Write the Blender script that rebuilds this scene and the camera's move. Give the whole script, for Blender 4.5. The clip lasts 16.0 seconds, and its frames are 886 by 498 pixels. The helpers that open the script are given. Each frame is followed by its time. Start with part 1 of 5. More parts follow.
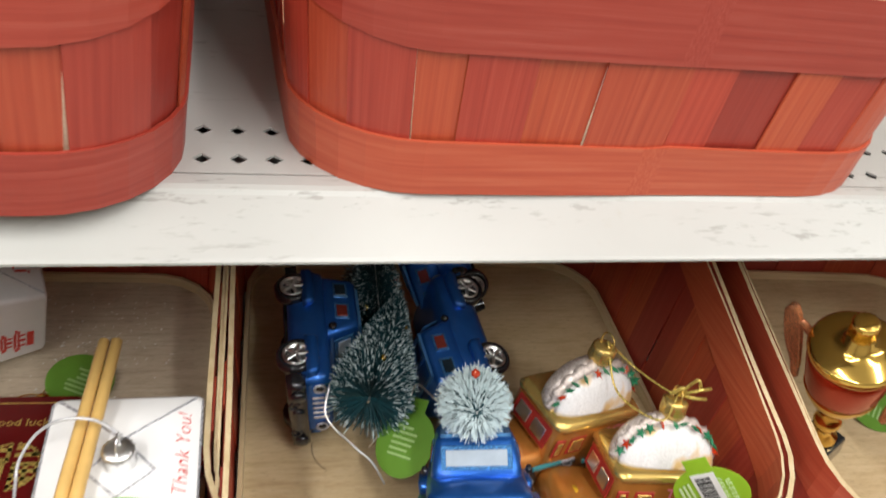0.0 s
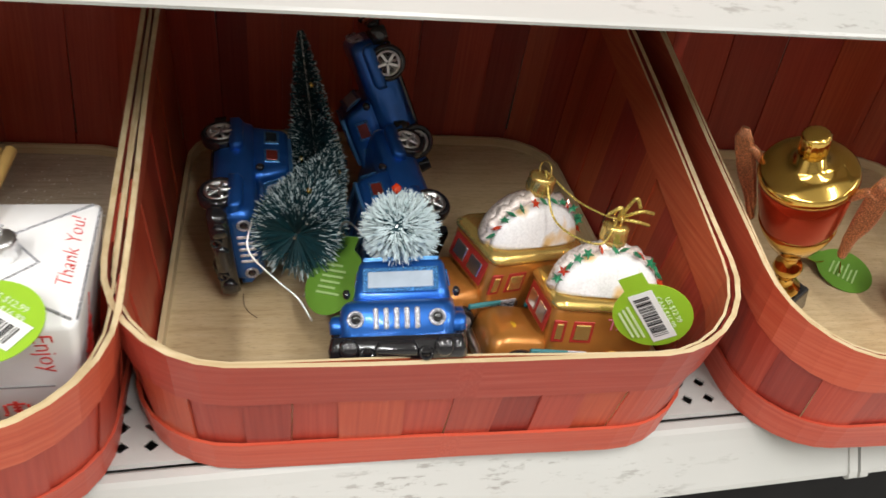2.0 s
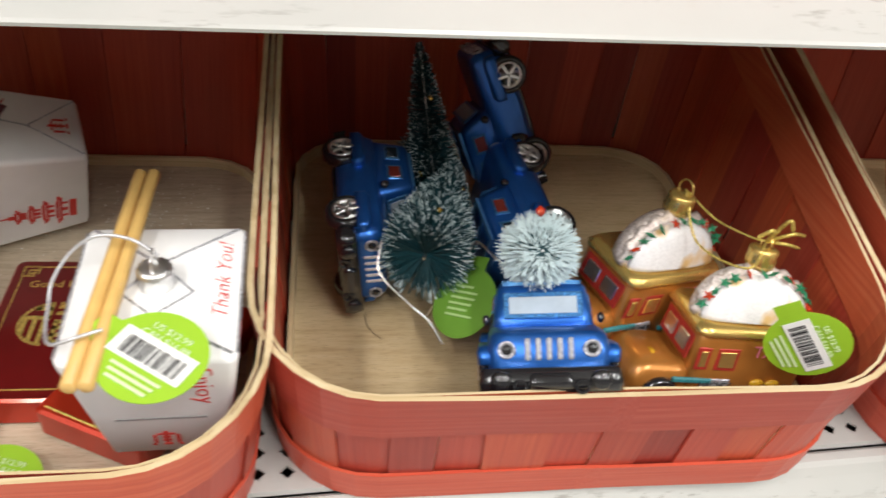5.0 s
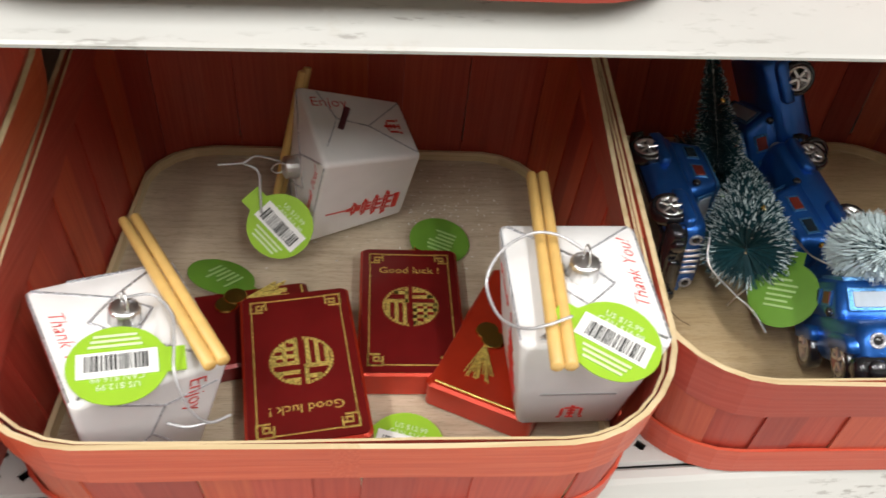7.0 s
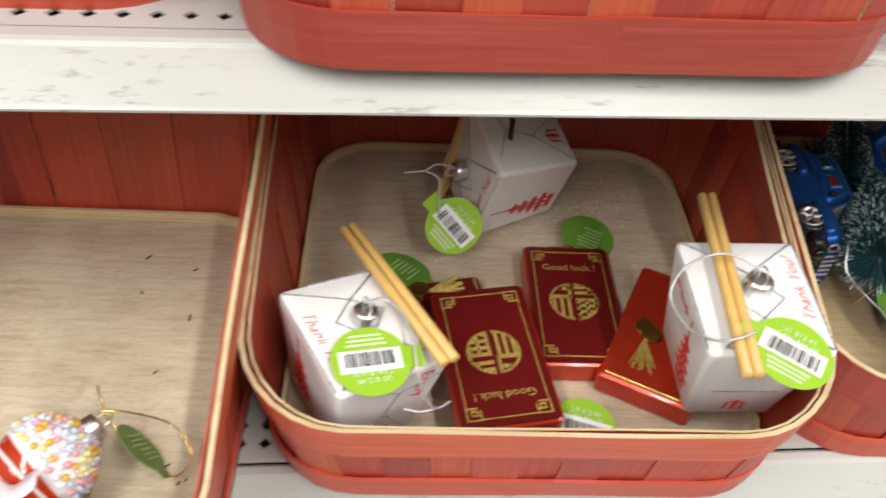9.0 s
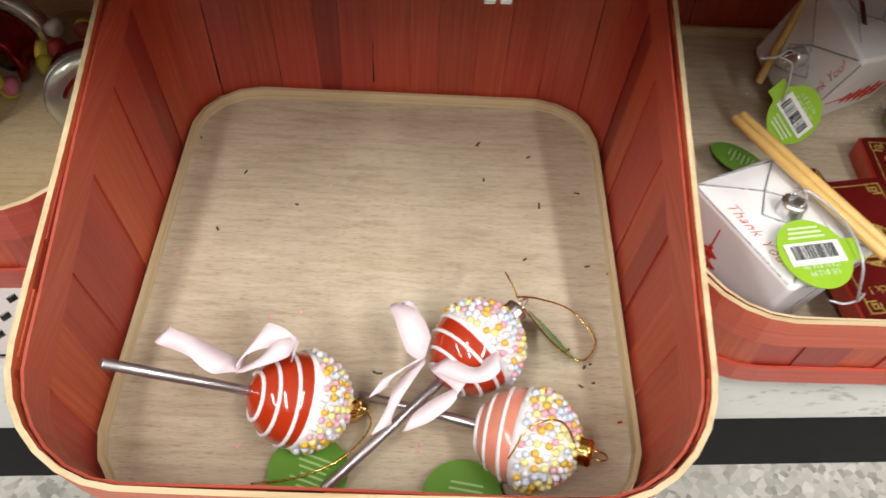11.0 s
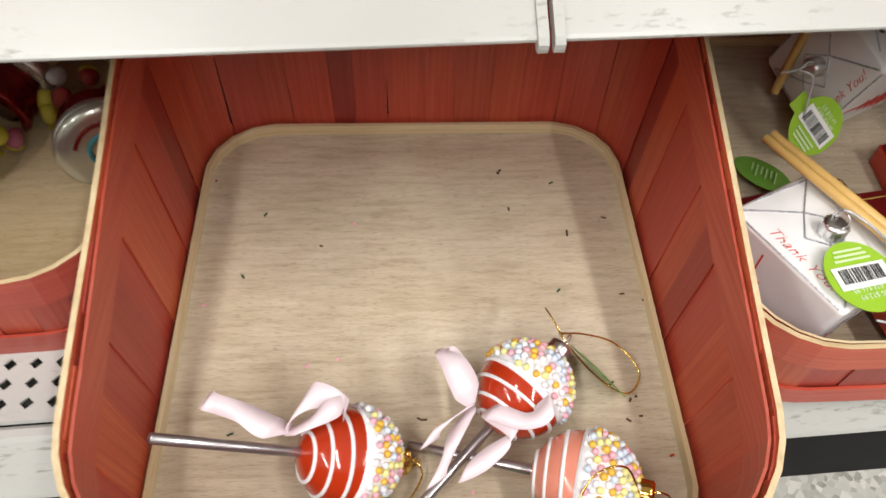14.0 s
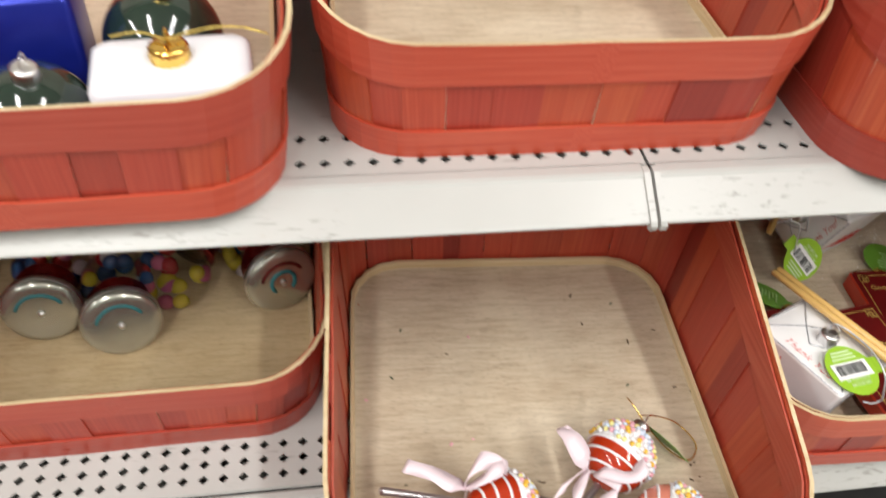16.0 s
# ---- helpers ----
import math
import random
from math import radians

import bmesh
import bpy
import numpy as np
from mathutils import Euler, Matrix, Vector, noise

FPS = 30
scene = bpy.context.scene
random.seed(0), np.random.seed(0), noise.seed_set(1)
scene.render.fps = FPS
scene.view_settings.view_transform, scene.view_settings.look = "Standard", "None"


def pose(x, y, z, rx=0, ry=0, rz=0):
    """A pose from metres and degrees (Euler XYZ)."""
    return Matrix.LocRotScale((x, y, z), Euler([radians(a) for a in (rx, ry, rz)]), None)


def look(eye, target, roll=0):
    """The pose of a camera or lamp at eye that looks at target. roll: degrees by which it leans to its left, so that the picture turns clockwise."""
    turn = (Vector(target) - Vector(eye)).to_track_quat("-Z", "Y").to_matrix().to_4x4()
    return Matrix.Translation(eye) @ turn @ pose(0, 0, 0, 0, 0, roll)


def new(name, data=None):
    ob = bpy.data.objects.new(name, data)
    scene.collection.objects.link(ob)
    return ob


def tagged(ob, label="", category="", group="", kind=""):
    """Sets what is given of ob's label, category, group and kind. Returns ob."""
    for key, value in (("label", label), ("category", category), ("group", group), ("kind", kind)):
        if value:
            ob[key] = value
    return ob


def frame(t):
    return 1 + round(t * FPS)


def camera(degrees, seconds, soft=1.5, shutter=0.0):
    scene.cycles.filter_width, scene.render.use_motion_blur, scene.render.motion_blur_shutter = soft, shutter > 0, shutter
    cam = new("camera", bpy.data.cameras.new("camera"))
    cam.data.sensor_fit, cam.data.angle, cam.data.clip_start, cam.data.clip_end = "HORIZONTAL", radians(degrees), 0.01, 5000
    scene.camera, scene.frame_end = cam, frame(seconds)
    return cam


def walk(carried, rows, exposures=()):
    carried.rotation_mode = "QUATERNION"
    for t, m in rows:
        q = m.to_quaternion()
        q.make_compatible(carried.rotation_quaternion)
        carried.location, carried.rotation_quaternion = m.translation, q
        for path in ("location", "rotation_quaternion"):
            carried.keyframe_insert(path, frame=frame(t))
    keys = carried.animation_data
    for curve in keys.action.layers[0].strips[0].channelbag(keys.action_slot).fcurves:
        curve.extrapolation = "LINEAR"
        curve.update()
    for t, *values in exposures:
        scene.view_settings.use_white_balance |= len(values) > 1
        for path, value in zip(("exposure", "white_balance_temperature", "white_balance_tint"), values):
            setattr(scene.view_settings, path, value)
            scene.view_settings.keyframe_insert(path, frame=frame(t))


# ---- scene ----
cam = camera(58.0, 16.0, 1.6, 0.5)
PATH = [
    (0, (-0.111, 0.069, 0.613), (0.425, 1.604, -0.552), 11.3),
    (0.5, (-0.119, 0.022, 0.622), (0.391, 1.543, -0.573), 10.3),
    (1, (-0.109, -0.006, 0.596), (0.399, 1.508, -0.608), 10.0),
    (1.5, (-0.084, 0.001, 0.556), (0.425, 1.516, -0.646), 9.8),
    (2, (-0.056, 0.019, 0.529), (0.449, 1.537, -0.671), 9.6),
    (2.5, (-0.034, 0.037, 0.522), (0.463, 1.556, -0.681), 9.4),
    (3, (-0.028, 0.053, 0.524), (0.458, 1.573, -0.683), 9.2),
    (3.2, (-0.028, 0.057, 0.522), (0.453, 1.579, -0.683), 9.1),
    (5.3, (-0.133, 0.051, 0.529), (0.247, 1.579, -0.705), 7.4),
    (5.5, (-0.155, 0.053, 0.532), (0.212, 1.579, -0.708), 7.3),
    (6, (-0.207, 0.053, 0.537), (0.124, 1.583, -0.708), 6.5),
    (6.5, (-0.246, 0.05, 0.542), (0.043, 1.573, -0.722), 5.8),
    (7, (-0.28, 0.047, 0.545), (-0.018, 1.564, -0.733), 5.4),
    (7.5, (-0.305, 0.046, 0.547), (-0.069, 1.553, -0.746), 5.1),
    (8, (-0.322, 0.039, 0.551), (-0.115, 1.528, -0.769), 4.7),
    (8.5, (-0.341, 0.041, 0.582), (-0.153, 1.503, -0.769), 4.6),
    (9, (-0.38, 0.033, 0.612), (-0.203, 1.462, -0.776), 4.7),
    (9.5, (-0.458, 0.02, 0.621), (-0.314, 1.388, -0.83), 4.2),
    (10, (-0.536, 0.012, 0.625), (-0.422, 1.325, -0.879), 3.6),
    (10.2, (-0.557, 0.017, 0.622), (-0.444, 1.313, -0.897), 3.9),
    (12.3, (-0.631, 0.092, 0.56), (-0.545, 1.226, -1.085), 2.4),
    (12.5, (-0.628, 0.096, 0.556), (-0.543, 1.236, -1.085), 2.0),
    (13, (-0.623, 0.1, 0.556), (-0.516, 1.244, -1.081), 2.4),
    (13.5, (-0.631, 0.095, 0.57), (-0.485, 1.265, -1.045), 3.2),
    (14, (-0.643, 0.078, 0.607), (-0.482, 1.286, -0.979), 2.7),
    (14.5, (-0.669, 0.043, 0.638), (-0.456, 1.298, -0.905), 4.0),
    (15, (-0.689, 0.007, 0.669), (-0.443, 1.314, -0.825), 4.4),
    (15.5, (-0.728, -0.016, 0.698), (-0.468, 1.334, -0.754), 4.4),
    (16, (-0.779, -0.019, 0.75), (-0.507, 1.374, -0.66), 4.7),
]
EXPOSURE = [(0, -0.03), (3.2, -0.01), (5.5, 0.10), (8.5, 0.06), (10.2, 0.0), (12.4, -0.05), (16, -0.08)]
walk(cam, [(t, look(eye, target, roll)) for t, eye, target, roll in PATH], EXPOSURE)

# ---- world and light ----
world = bpy.data.worlds.new("store_air")
world.use_nodes = True
world.node_tree.nodes["Background"].inputs[0].default_value = (0.95, 0.97, 1.0, 1)
world.node_tree.nodes["Background"].inputs[1].default_value = 0.012
scene.world = world


# ---- node helpers ----
def rgb(c):
    return (c[0], c[1], c[2], 1.0)


def mat_base(name, rough=0.5, metal=0.0):
    m = bpy.data.materials.new(name)
    m.use_nodes = True
    nt = m.node_tree
    b = nt.nodes["Principled BSDF"]
    b.inputs["Roughness"].default_value = rough
    b.inputs["Metallic"].default_value = metal
    return m, nt, b


def coords(nt, source="Object", scale=(1, 1, 1)):
    tc = nt.nodes.new("ShaderNodeTexCoord")
    mp = nt.nodes.new("ShaderNodeMapping")
    mp.inputs["Scale"].default_value = scale
    nt.links.new(tc.outputs[source], mp.inputs["Vector"])
    return mp.outputs[0]


def noise_tex(nt, vec, scale, detail=4.0, rough=0.55):
    n = nt.nodes.new("ShaderNodeTexNoise")
    n.inputs["Scale"].default_value = scale
    n.inputs["Detail"].default_value = detail
    n.inputs["Roughness"].default_value = rough
    nt.links.new(vec, n.inputs["Vector"])
    return n.outputs["Fac"]


def ramp(nt, fac, stops):
    r = nt.nodes.new("ShaderNodeValToRGB")
    el = r.color_ramp.elements
    while len(el) < len(stops):
        el.new(0.5)
    for e, (p, c) in zip(el, stops):
        e.position, e.color = p, rgb(c)
    nt.links.new(fac, r.inputs["Fac"])
    return r.outputs["Color"]


def mix(nt, a, b, fac, mode="MIX"):
    n = nt.nodes.new("ShaderNodeMix")
    n.data_type, n.blend_type = "RGBA", mode
    for s, v in ((n.inputs[0], fac), (n.inputs[6], a), (n.inputs[7], b)):
        if isinstance(v, (int, float)):
            s.default_value = v
        elif isinstance(v, tuple):
            s.default_value = rgb(v)
        else:
            nt.links.new(v, s)
    return n.outputs[2]


def bump(nt, b, height, strength, dist):
    n = nt.nodes.new("ShaderNodeBump")
    n.inputs["Strength"].default_value = strength
    n.inputs["Distance"].default_value = dist
    nt.links.new(height, n.inputs["Height"])
    nt.links.new(n.outputs[0], b.inputs["Normal"])


def random_of(nt):
    return nt.nodes.new("ShaderNodeObjectInfo").outputs["Random"]


def plain(name, color, rough=0.5, metal=0.0, var=0.12, scale=60.0, coat=0.0, relief=0.0):
    """One colour with a fine and a coarse mottle."""
    m, nt, b = mat_base(name, rough, metal)
    v = coords(nt)
    n1, n2 = noise_tex(nt, v, scale, 5), noise_tex(nt, v, scale * 0.2, 2)
    dark = tuple(c * (1 - var) for c in color)
    light = tuple(min(1, c * (1 + var)) for c in color)
    c1 = ramp(nt, n1, [(0.3, dark), (0.7, light)])
    c2 = mix(nt, c1, mix(nt, c1, dark, 0.6), n2)
    nt.links.new(c2, b.inputs["Base Color"])
    b.inputs["Coat Weight"].default_value = coat
    b.inputs["Coat Roughness"].default_value = 0.08
    if relief:
        bump(nt, b, n1, 0.4, relief)
    return m


def dyed_wood(name, tones, edge=False):
    """Thin dyed veneer: streaks run along v of the strip's own map; tone varies from strip to strip."""
    m, nt, b = mat_base(name, 0.42)
    uv = coords(nt, "UV", (420, 9, 1))
    fine = noise_tex(nt, uv, 1.0, 4, 0.6)
    uv2 = coords(nt, "UV", (60, 5, 1))
    broad = noise_tex(nt, uv2, 1.0, 3)
    c1 = ramp(nt, fine, [(0.25, tones[0]), (0.5, tones[1]), (0.78, tones[2])])
    c2 = mix(nt, c1, tones[0], broad, "MIX")
    c3 = mix(nt, c1, c2, 0.55)
    tint = ramp(nt, random_of(nt), [(0.0, (0.62, 0.52, 0.64)), (0.22, (0.90, 0.86, 0.96)), (0.55, (1.03, 1.02, 1.0)), (0.84, (1.12, 1.55, 1.1)), (1.0, (0.78, 0.70, 0.90))])
    c4 = mix(nt, c3, tint, 0.0 if edge else 1.0, "MULTIPLY")
    nt.links.new(c4, b.inputs["Base Color"])
    bump(nt, b, fine, 0.35, 0.0004)
    return m


M_SLAT = dyed_wood("red_dyed_slat", [(0.33, 0.034, 0.019), (0.44, 0.056, 0.029), (0.53, 0.096, 0.050)])
M_BAND = dyed_wood("red_dyed_band", [(0.41, 0.048, 0.025), (0.53, 0.084, 0.042), (0.62, 0.148, 0.085)])
M_RAW = dyed_wood("raw_poplar_edge", [(0.46, 0.33, 0.17), (0.67, 0.53, 0.32), (0.78, 0.67, 0.46)], True)


def plywood(name, low, mid, high):
    """Rotary-cut veneer: soft blotches, fine short grain, a few darker pores."""
    m, nt, b = mat_base(name, 0.42)
    grain = noise_tex(nt, coords(nt, "Object", (26, 210, 1)), 1.0, 7, 0.7)
    band = noise_tex(nt, coords(nt, "Object", (2.2, 15, 1)), 1.0, 4, 0.6)
    blot = noise_tex(nt, coords(nt), 14.0, 4, 0.6)
    c = ramp(nt, grain, [(0.34, low), (0.5, mid), (0.68, high)])
    c2 = mix(nt, c, ramp(nt, band, [(0.32, low), (0.52, mid), (0.70, high)]), 0.42)
    c3 = mix(nt, c2, ramp(nt, blot, [(0.34, low), (0.66, high)]), 0.22)
    pores = noise_tex(nt, coords(nt, "Object", (150, 1300, 1)), 1.0, 2)
    dark = tuple(v * 0.5 for v in low)
    c4 = mix(nt, c3, dark, ramp(nt, pores, [(0.56, (0, 0, 0)), (0.72, (0.50, 0.50, 0.50))]))
    stain = noise_tex(nt, coords(nt), 33.0, 3, 0.5)
    c5 = mix(nt, c4, tuple(v * 0.8 for v in low), ramp(nt, stain, [(0.66, (0, 0, 0)), (0.78, (0.35, 0.35, 0.35))]))
    nt.links.new(c5, b.inputs["Base Color"])
    bump(nt, b, grain, 0.22, 0.0003)
    return m


M_PLY = plywood("pale_plywood", (0.33, 0.245, 0.16), (0.56, 0.463, 0.333), (0.69, 0.605, 0.470))
M_PLY_WARM = plywood("honey_plywood", (0.38, 0.26, 0.13), (0.57, 0.43, 0.245), (0.67, 0.535, 0.34))


def shelf_paint():
    m, nt, b = mat_base("white_shelf_enamel", 0.32)
    v = coords(nt)
    scuff = noise_tex(nt, v, 38, 8, 0.75)
    grime = noise_tex(nt, v, 5, 3)
    c = ramp(nt, grime, [(0.3, (0.43, 0.432, 0.41)), (0.7, (0.49, 0.492, 0.47))])
    spots = ramp(nt, scuff, [(0.61, (0, 0, 0)), (0.70, (0.45, 0.45, 0.45))])
    c2 = mix(nt, c, (0.42, 0.39, 0.34), spots)
    chip = noise_tex(nt, coords(nt, "Object", (60, 240, 240)), 1.0, 5, 0.7)
    where = noise_tex(nt, coords(nt, "Object", (6, 30, 30)), 1.0, 2)
    worn = mix(nt, ramp(nt, chip, [(0.56, (0, 0, 0)), (0.63, (0.8, 0.8, 0.8))]), (0, 0, 0), ramp(nt, where, [(0.50, (1, 1, 1)), (0.60, (0, 0, 0))]))
    c2 = mix(nt, c2, (0.27, 0.26, 0.24), worn)
    nt.links.new(c2, b.inputs["Base Color"])
    bump(nt, b, noise_tex(nt, v, 900, 2), 0.08, 0.0002)
    return m


M_WHITE = shelf_paint()
M_KICK = plain("black_kick_plastic", (0.008, 0.008, 0.009), 0.6, var=0.3)
M_KICK.node_tree.nodes["Principled BSDF"].inputs["Specular IOR Level"].default_value = 0.12


def terrazzo():
    m, nt, b = mat_base("terrazzo", 0.25)
    v = coords(nt)
    vo = nt.nodes.new("ShaderNodeTexVoronoi")
    vo.inputs["Scale"].default_value = 170
    nt.links.new(v, vo.inputs["Vector"])
    c = ramp(nt, vo.outputs["Color"], [(0.15, (0.13, 0.12, 0.10)), (0.4, (0.40, 0.39, 0.35)), (0.75, (0.52, 0.50, 0.45)), (0.95, (0.70, 0.68, 0.62))])
    c2 = mix(nt, c, (0.42, 0.41, 0.37), noise_tex(nt, v, 90, 4))
    nt.links.new(c2, b.inputs["Base Color"])
    return m


M_TERRAZZO = terrazzo()


# ---- mesh helpers ----
def mesh_from(name, verts, faces, mats, uvs=None, face_mats=None, smooth=False):
    me = bpy.data.meshes.new(name)
    me.from_pydata(verts, [], faces)
    for m in mats:
        me.materials.append(m)
    if uvs is not None:
        lay = me.uv_layers.new(name="strip")
        for loop in me.loops:
            lay.data[loop.index].uv = uvs[loop.vertex_index]
    if face_mats is not None:
        for p, k in zip(me.polygons, face_mats):
            p.material_index = k
    if smooth:
        for p in me.polygons:
            p.use_smooth = True
    me.update()
    return me


def part(name, data, material=None, parent=None, label="", m=None, smooth=None):
    """Links a bmesh or mesh as one object under a thing or part."""
    if isinstance(data, bmesh.types.BMesh):
        bmesh.ops.recalc_face_normals(data, faces=data.faces[:])
        me = bpy.data.meshes.new(name)
        data.to_mesh(me)
        data.free()
        if material:
            me.materials.append(material)
        if smooth is not None:
            for p in me.polygons:
                p.use_smooth = smooth
    else:
        me = data
    ob = new(name, me)
    ob.parent = parent
    if m is not None:
        ob.matrix_basis = m
    if label:
        tagged(ob, label)
    return ob


def thing(name, m, label, category, group="", kind=""):
    ob = new(name)
    ob.empty_display_size = 0.02
    ob.matrix_basis = m
    return tagged(ob, label, category, group, kind)


def box_bm(sx, sy, sz, bev=0.0, seg=2, at=(0, 0, 0)):
    bm = bmesh.new()
    bmesh.ops.create_cube(bm, size=1.0, matrix=Matrix.Translation(at) @ Matrix.Diagonal((sx, sy, sz, 1)))
    if bev:
        bmesh.ops.bevel(bm, geom=bm.edges[:], offset=bev, segments=seg, affect="EDGES", profile=0.5)
    return bm


# ---- baskets: a low front, a high back ----
BASE_A, BASE_B, BASE_R = 0.155, 0.170, 0.052
RIM_A, RIM_B, RIM_R = 0.166, 0.182, 0.060
FRONT_H, BACK_H = 0.090, 0.185


def ring_point(s, a, b, r, off):
    """A point on a rounded rectangle, s in 0..1 from the front's middle, counter-clockwise; with its outward way."""
    a, b, r = a + off, b + off, r + off
    segs = [a - r, math.pi * r / 2, 2 * (b - r), math.pi * r / 2, 2 * (a - r), math.pi * r / 2, 2 * (b - r), math.pi * r / 2, a - r]
    d = (s % 1.0) * sum(segs)
    k = 0
    while k < 8 and d > segs[k]:
        d -= segs[k]
        k += 1
    cs = [(a - r, -b + r), (a - r, b - r), (-a + r, b - r), (-a + r, -b + r)]
    if k in (1, 3, 5, 7):
        c = cs[(k - 1) // 2]
        t = -math.pi / 2 + (k - 1) // 2 * math.pi / 2 + d / r
        return c[0] + r * math.cos(t), c[1] + r * math.sin(t)
    if k == 0:
        return d, -b
    if k == 2:
        return a, -b + r + d
    if k == 4:
        return a - r - d, b
    if k == 6:
        return -a, b - r - d
    return -a + r + d, -b


def wall_point(s, f, off):
    """A point of the basket's wall: s round it, f from the base (0) to the rim (1), off outwards."""
    x, y = ring_point(s, BASE_A + (RIM_A - BASE_A) * f, BASE_B + (RIM_B - BASE_B) * f, BASE_R + (RIM_R - BASE_R) * f, off)
    q = (y + RIM_B) / (2 * RIM_B)
    h = FRONT_H + (BACK_H - FRONT_H) * q
    return x, y, h * f


def height_at(s):
    return wall_point(s, 1.0, 0)[2]


def strip_mesh(name, s0, s1, n, low, high, off_in, off_out, mats, lean=0.0, closed=False, along=True, vstep=2, top_mat=None, wave=0.0, phase=0.0):
    """A thin curved strip. low and high give the heights above the base at s."""
    verts, uvs, faces, fm = [], [], [], []
    length = 1.3
    for i in range(n + (0 if closed else 1)):
        s = s0 + (s1 - s0) * i / n
        for j in range(vstep):
            g = j / (vstep - 1)
            ss = s + lean * (g - 0.5)
            h = height_at(ss)
            z = low(ss, h) + (high(ss, h) - low(ss, h)) * g
            wob = wave * math.sin(37 * ss + phase + 2 * g)
            for off in (off_in, off_out):
                x, y, _ = wall_point(ss, z / h, off + wob)
                verts.append((x, y, z))
                if along:
                    uvs.append((z + phase, ss * length + (0.05 if off == off_out else 0)))
                else:
                    uvs.append((ss * length + phase, z + (0.05 if off == off_out else 0)))
    w = 2 * vstep
    m = n if closed else n + 1
    for i in range(n):
        a, b = i * w, ((i + 1) % m) * w
        for j in range(vstep - 1):
            p = 2 * j
            faces.append((a + p + 1, b + p + 1, b + p + 3, a + p + 3)); fm.append(0)
            faces.append((b + p, a + p, a + p + 2, b + p + 2)); fm.append(0)
        faces.append((a + w - 1, b + w - 1, b + w - 2, a + w - 2)); fm.append(0 if top_mat is None else 1)
        faces.append((a, b, b + 1, a + 1)); fm.append(0)
    if not closed:
        for a, flip in ((0, False), (n * w, True)):
            for j in range(vstep - 1):
                p = a + 2 * j
                q = (p, p + 1, p + 3, p + 2)
                faces.append(q[::-1] if flip else q); fm.append(0)
    return mesh_from(name, verts, faces, mats, uvs, fm)


def basket(m, label, seed, board, raw_inside):
    rnd = random.Random(seed)
    top = thing("basket", m, label, "basket", "red wooden baskets")
    # floor board with its raw wooden lath
    vs = [ring_point(i / 64, BASE_A - 0.002, BASE_B - 0.002, BASE_R, 0) for i in range(64)]
    verts = [(x, y, 0.004) for x, y in vs] + [(x, y, 0.009) for x, y in vs]
    faces = [tuple(range(63, -1, -1)), tuple(range(64, 128))] + [(i, (i + 1) % 64, 64 + (i + 1) % 64, 64 + i) for i in range(64)]
    part("floor_board", mesh_from("floor_board", verts, faces, [board]), parent=top, label="pale plywood bottom board")
    part("floor_lath", strip_mesh("floor_lath", 0.02, 1.02, 72, lambda s, h: 0.0085, lambda s, h: 0.0170, -0.0066, -0.0036, [M_RAW], closed=True, phase=rnd.random()), parent=top, label="raw cream wooden lath round the bottom")
    # upright slats
    s, k = rnd.random() * 0.02, 0
    edges = [s]
    while edges[-1] < s + 0.985:
        edges.append(edges[-1] + rnd.uniform(0.0165, 0.0265))
    edges[-1] = s + 1.0
    for s0, s1 in zip(edges, edges[1:]):
        k += 1
        gap = 0.00008 if k % 3 else -0.0010
        lift = 0.0012 * (k % 2) + rnd.uniform(-0.0002, 0.0002)
        me = strip_mesh("slat", s0 + gap, s1 - gap, 4, lambda s, h: 0.003, lambda s, h: h - 0.0030, -0.0012 + lift, -0.0002 + lift, [M_SLAT], lean=rnd.uniform(-0.0032, 0.0032), along=False, vstep=3, phase=rnd.random() * 9)
        part("slat", me, parent=top)
    part("bottom_band", strip_mesh("bottom_band", 0.01, 1.01, 96, lambda s, h: 0.0, lambda s, h: 0.0235 + 0.001 * math.sin(14 * s + seed), 0.0008, 0.0028, [M_BAND, M_RAW], closed=True, vstep=3, wave=0.0004, phase=rnd.random() * 5), parent=top, label="red dyed wooden band round the foot")
    part("top_band", strip_mesh("top_band", 0.01, 1.01, 96, lambda s, h: h - 0.031, lambda s, h: h + 0.0006 * math.sin(40 * s + seed), -0.0002, 0.0027, [M_BAND, M_RAW], closed=True, vstep=3, top_mat=1, wave=0.0004, phase=rnd.random() * 5), parent=top, label="red dyed wooden band with a raw cream edge")
    low, edge = (0.0012, M_RAW) if raw_inside else (0.0042, M_BAND)
    part("inner_band", strip_mesh("inner_band", 0.03, 1.03, 96, lambda s, h: h - 0.030, lambda s, h: h - low + 0.0005 * math.sin(31 * s + 2 * seed), -0.0032, -0.0017, [M_BAND, edge], closed=True, vstep=3, top_mat=1, wave=0.0003, phase=rnd.random() * 5), parent=top, label="inner red dyed wooden band")
    return top


# ---- shelves ----
PITCH = 0.0155


def profile_strip(x0, x1, pts, mat, name, parent, thick=None):
    """A profile of (y, z) drawn along x, closed to a solid."""
    n = len(pts)
    verts = [(x0, y, z) for y, z in pts] + [(x1, y, z) for y, z in pts]
    faces = [(i, (i + 1) % n, n + (i + 1) % n, n + i) for i in range(n)] + [tuple(range(n)), tuple(range(2 * n - 1, n - 1, -1))]
    bm = bmesh.new()
    vv = [bm.verts.new(v) for v in verts]
    for f in faces:
        bm.faces.new([vv[i] for i in f])
    return part(name, bm, mat, parent)


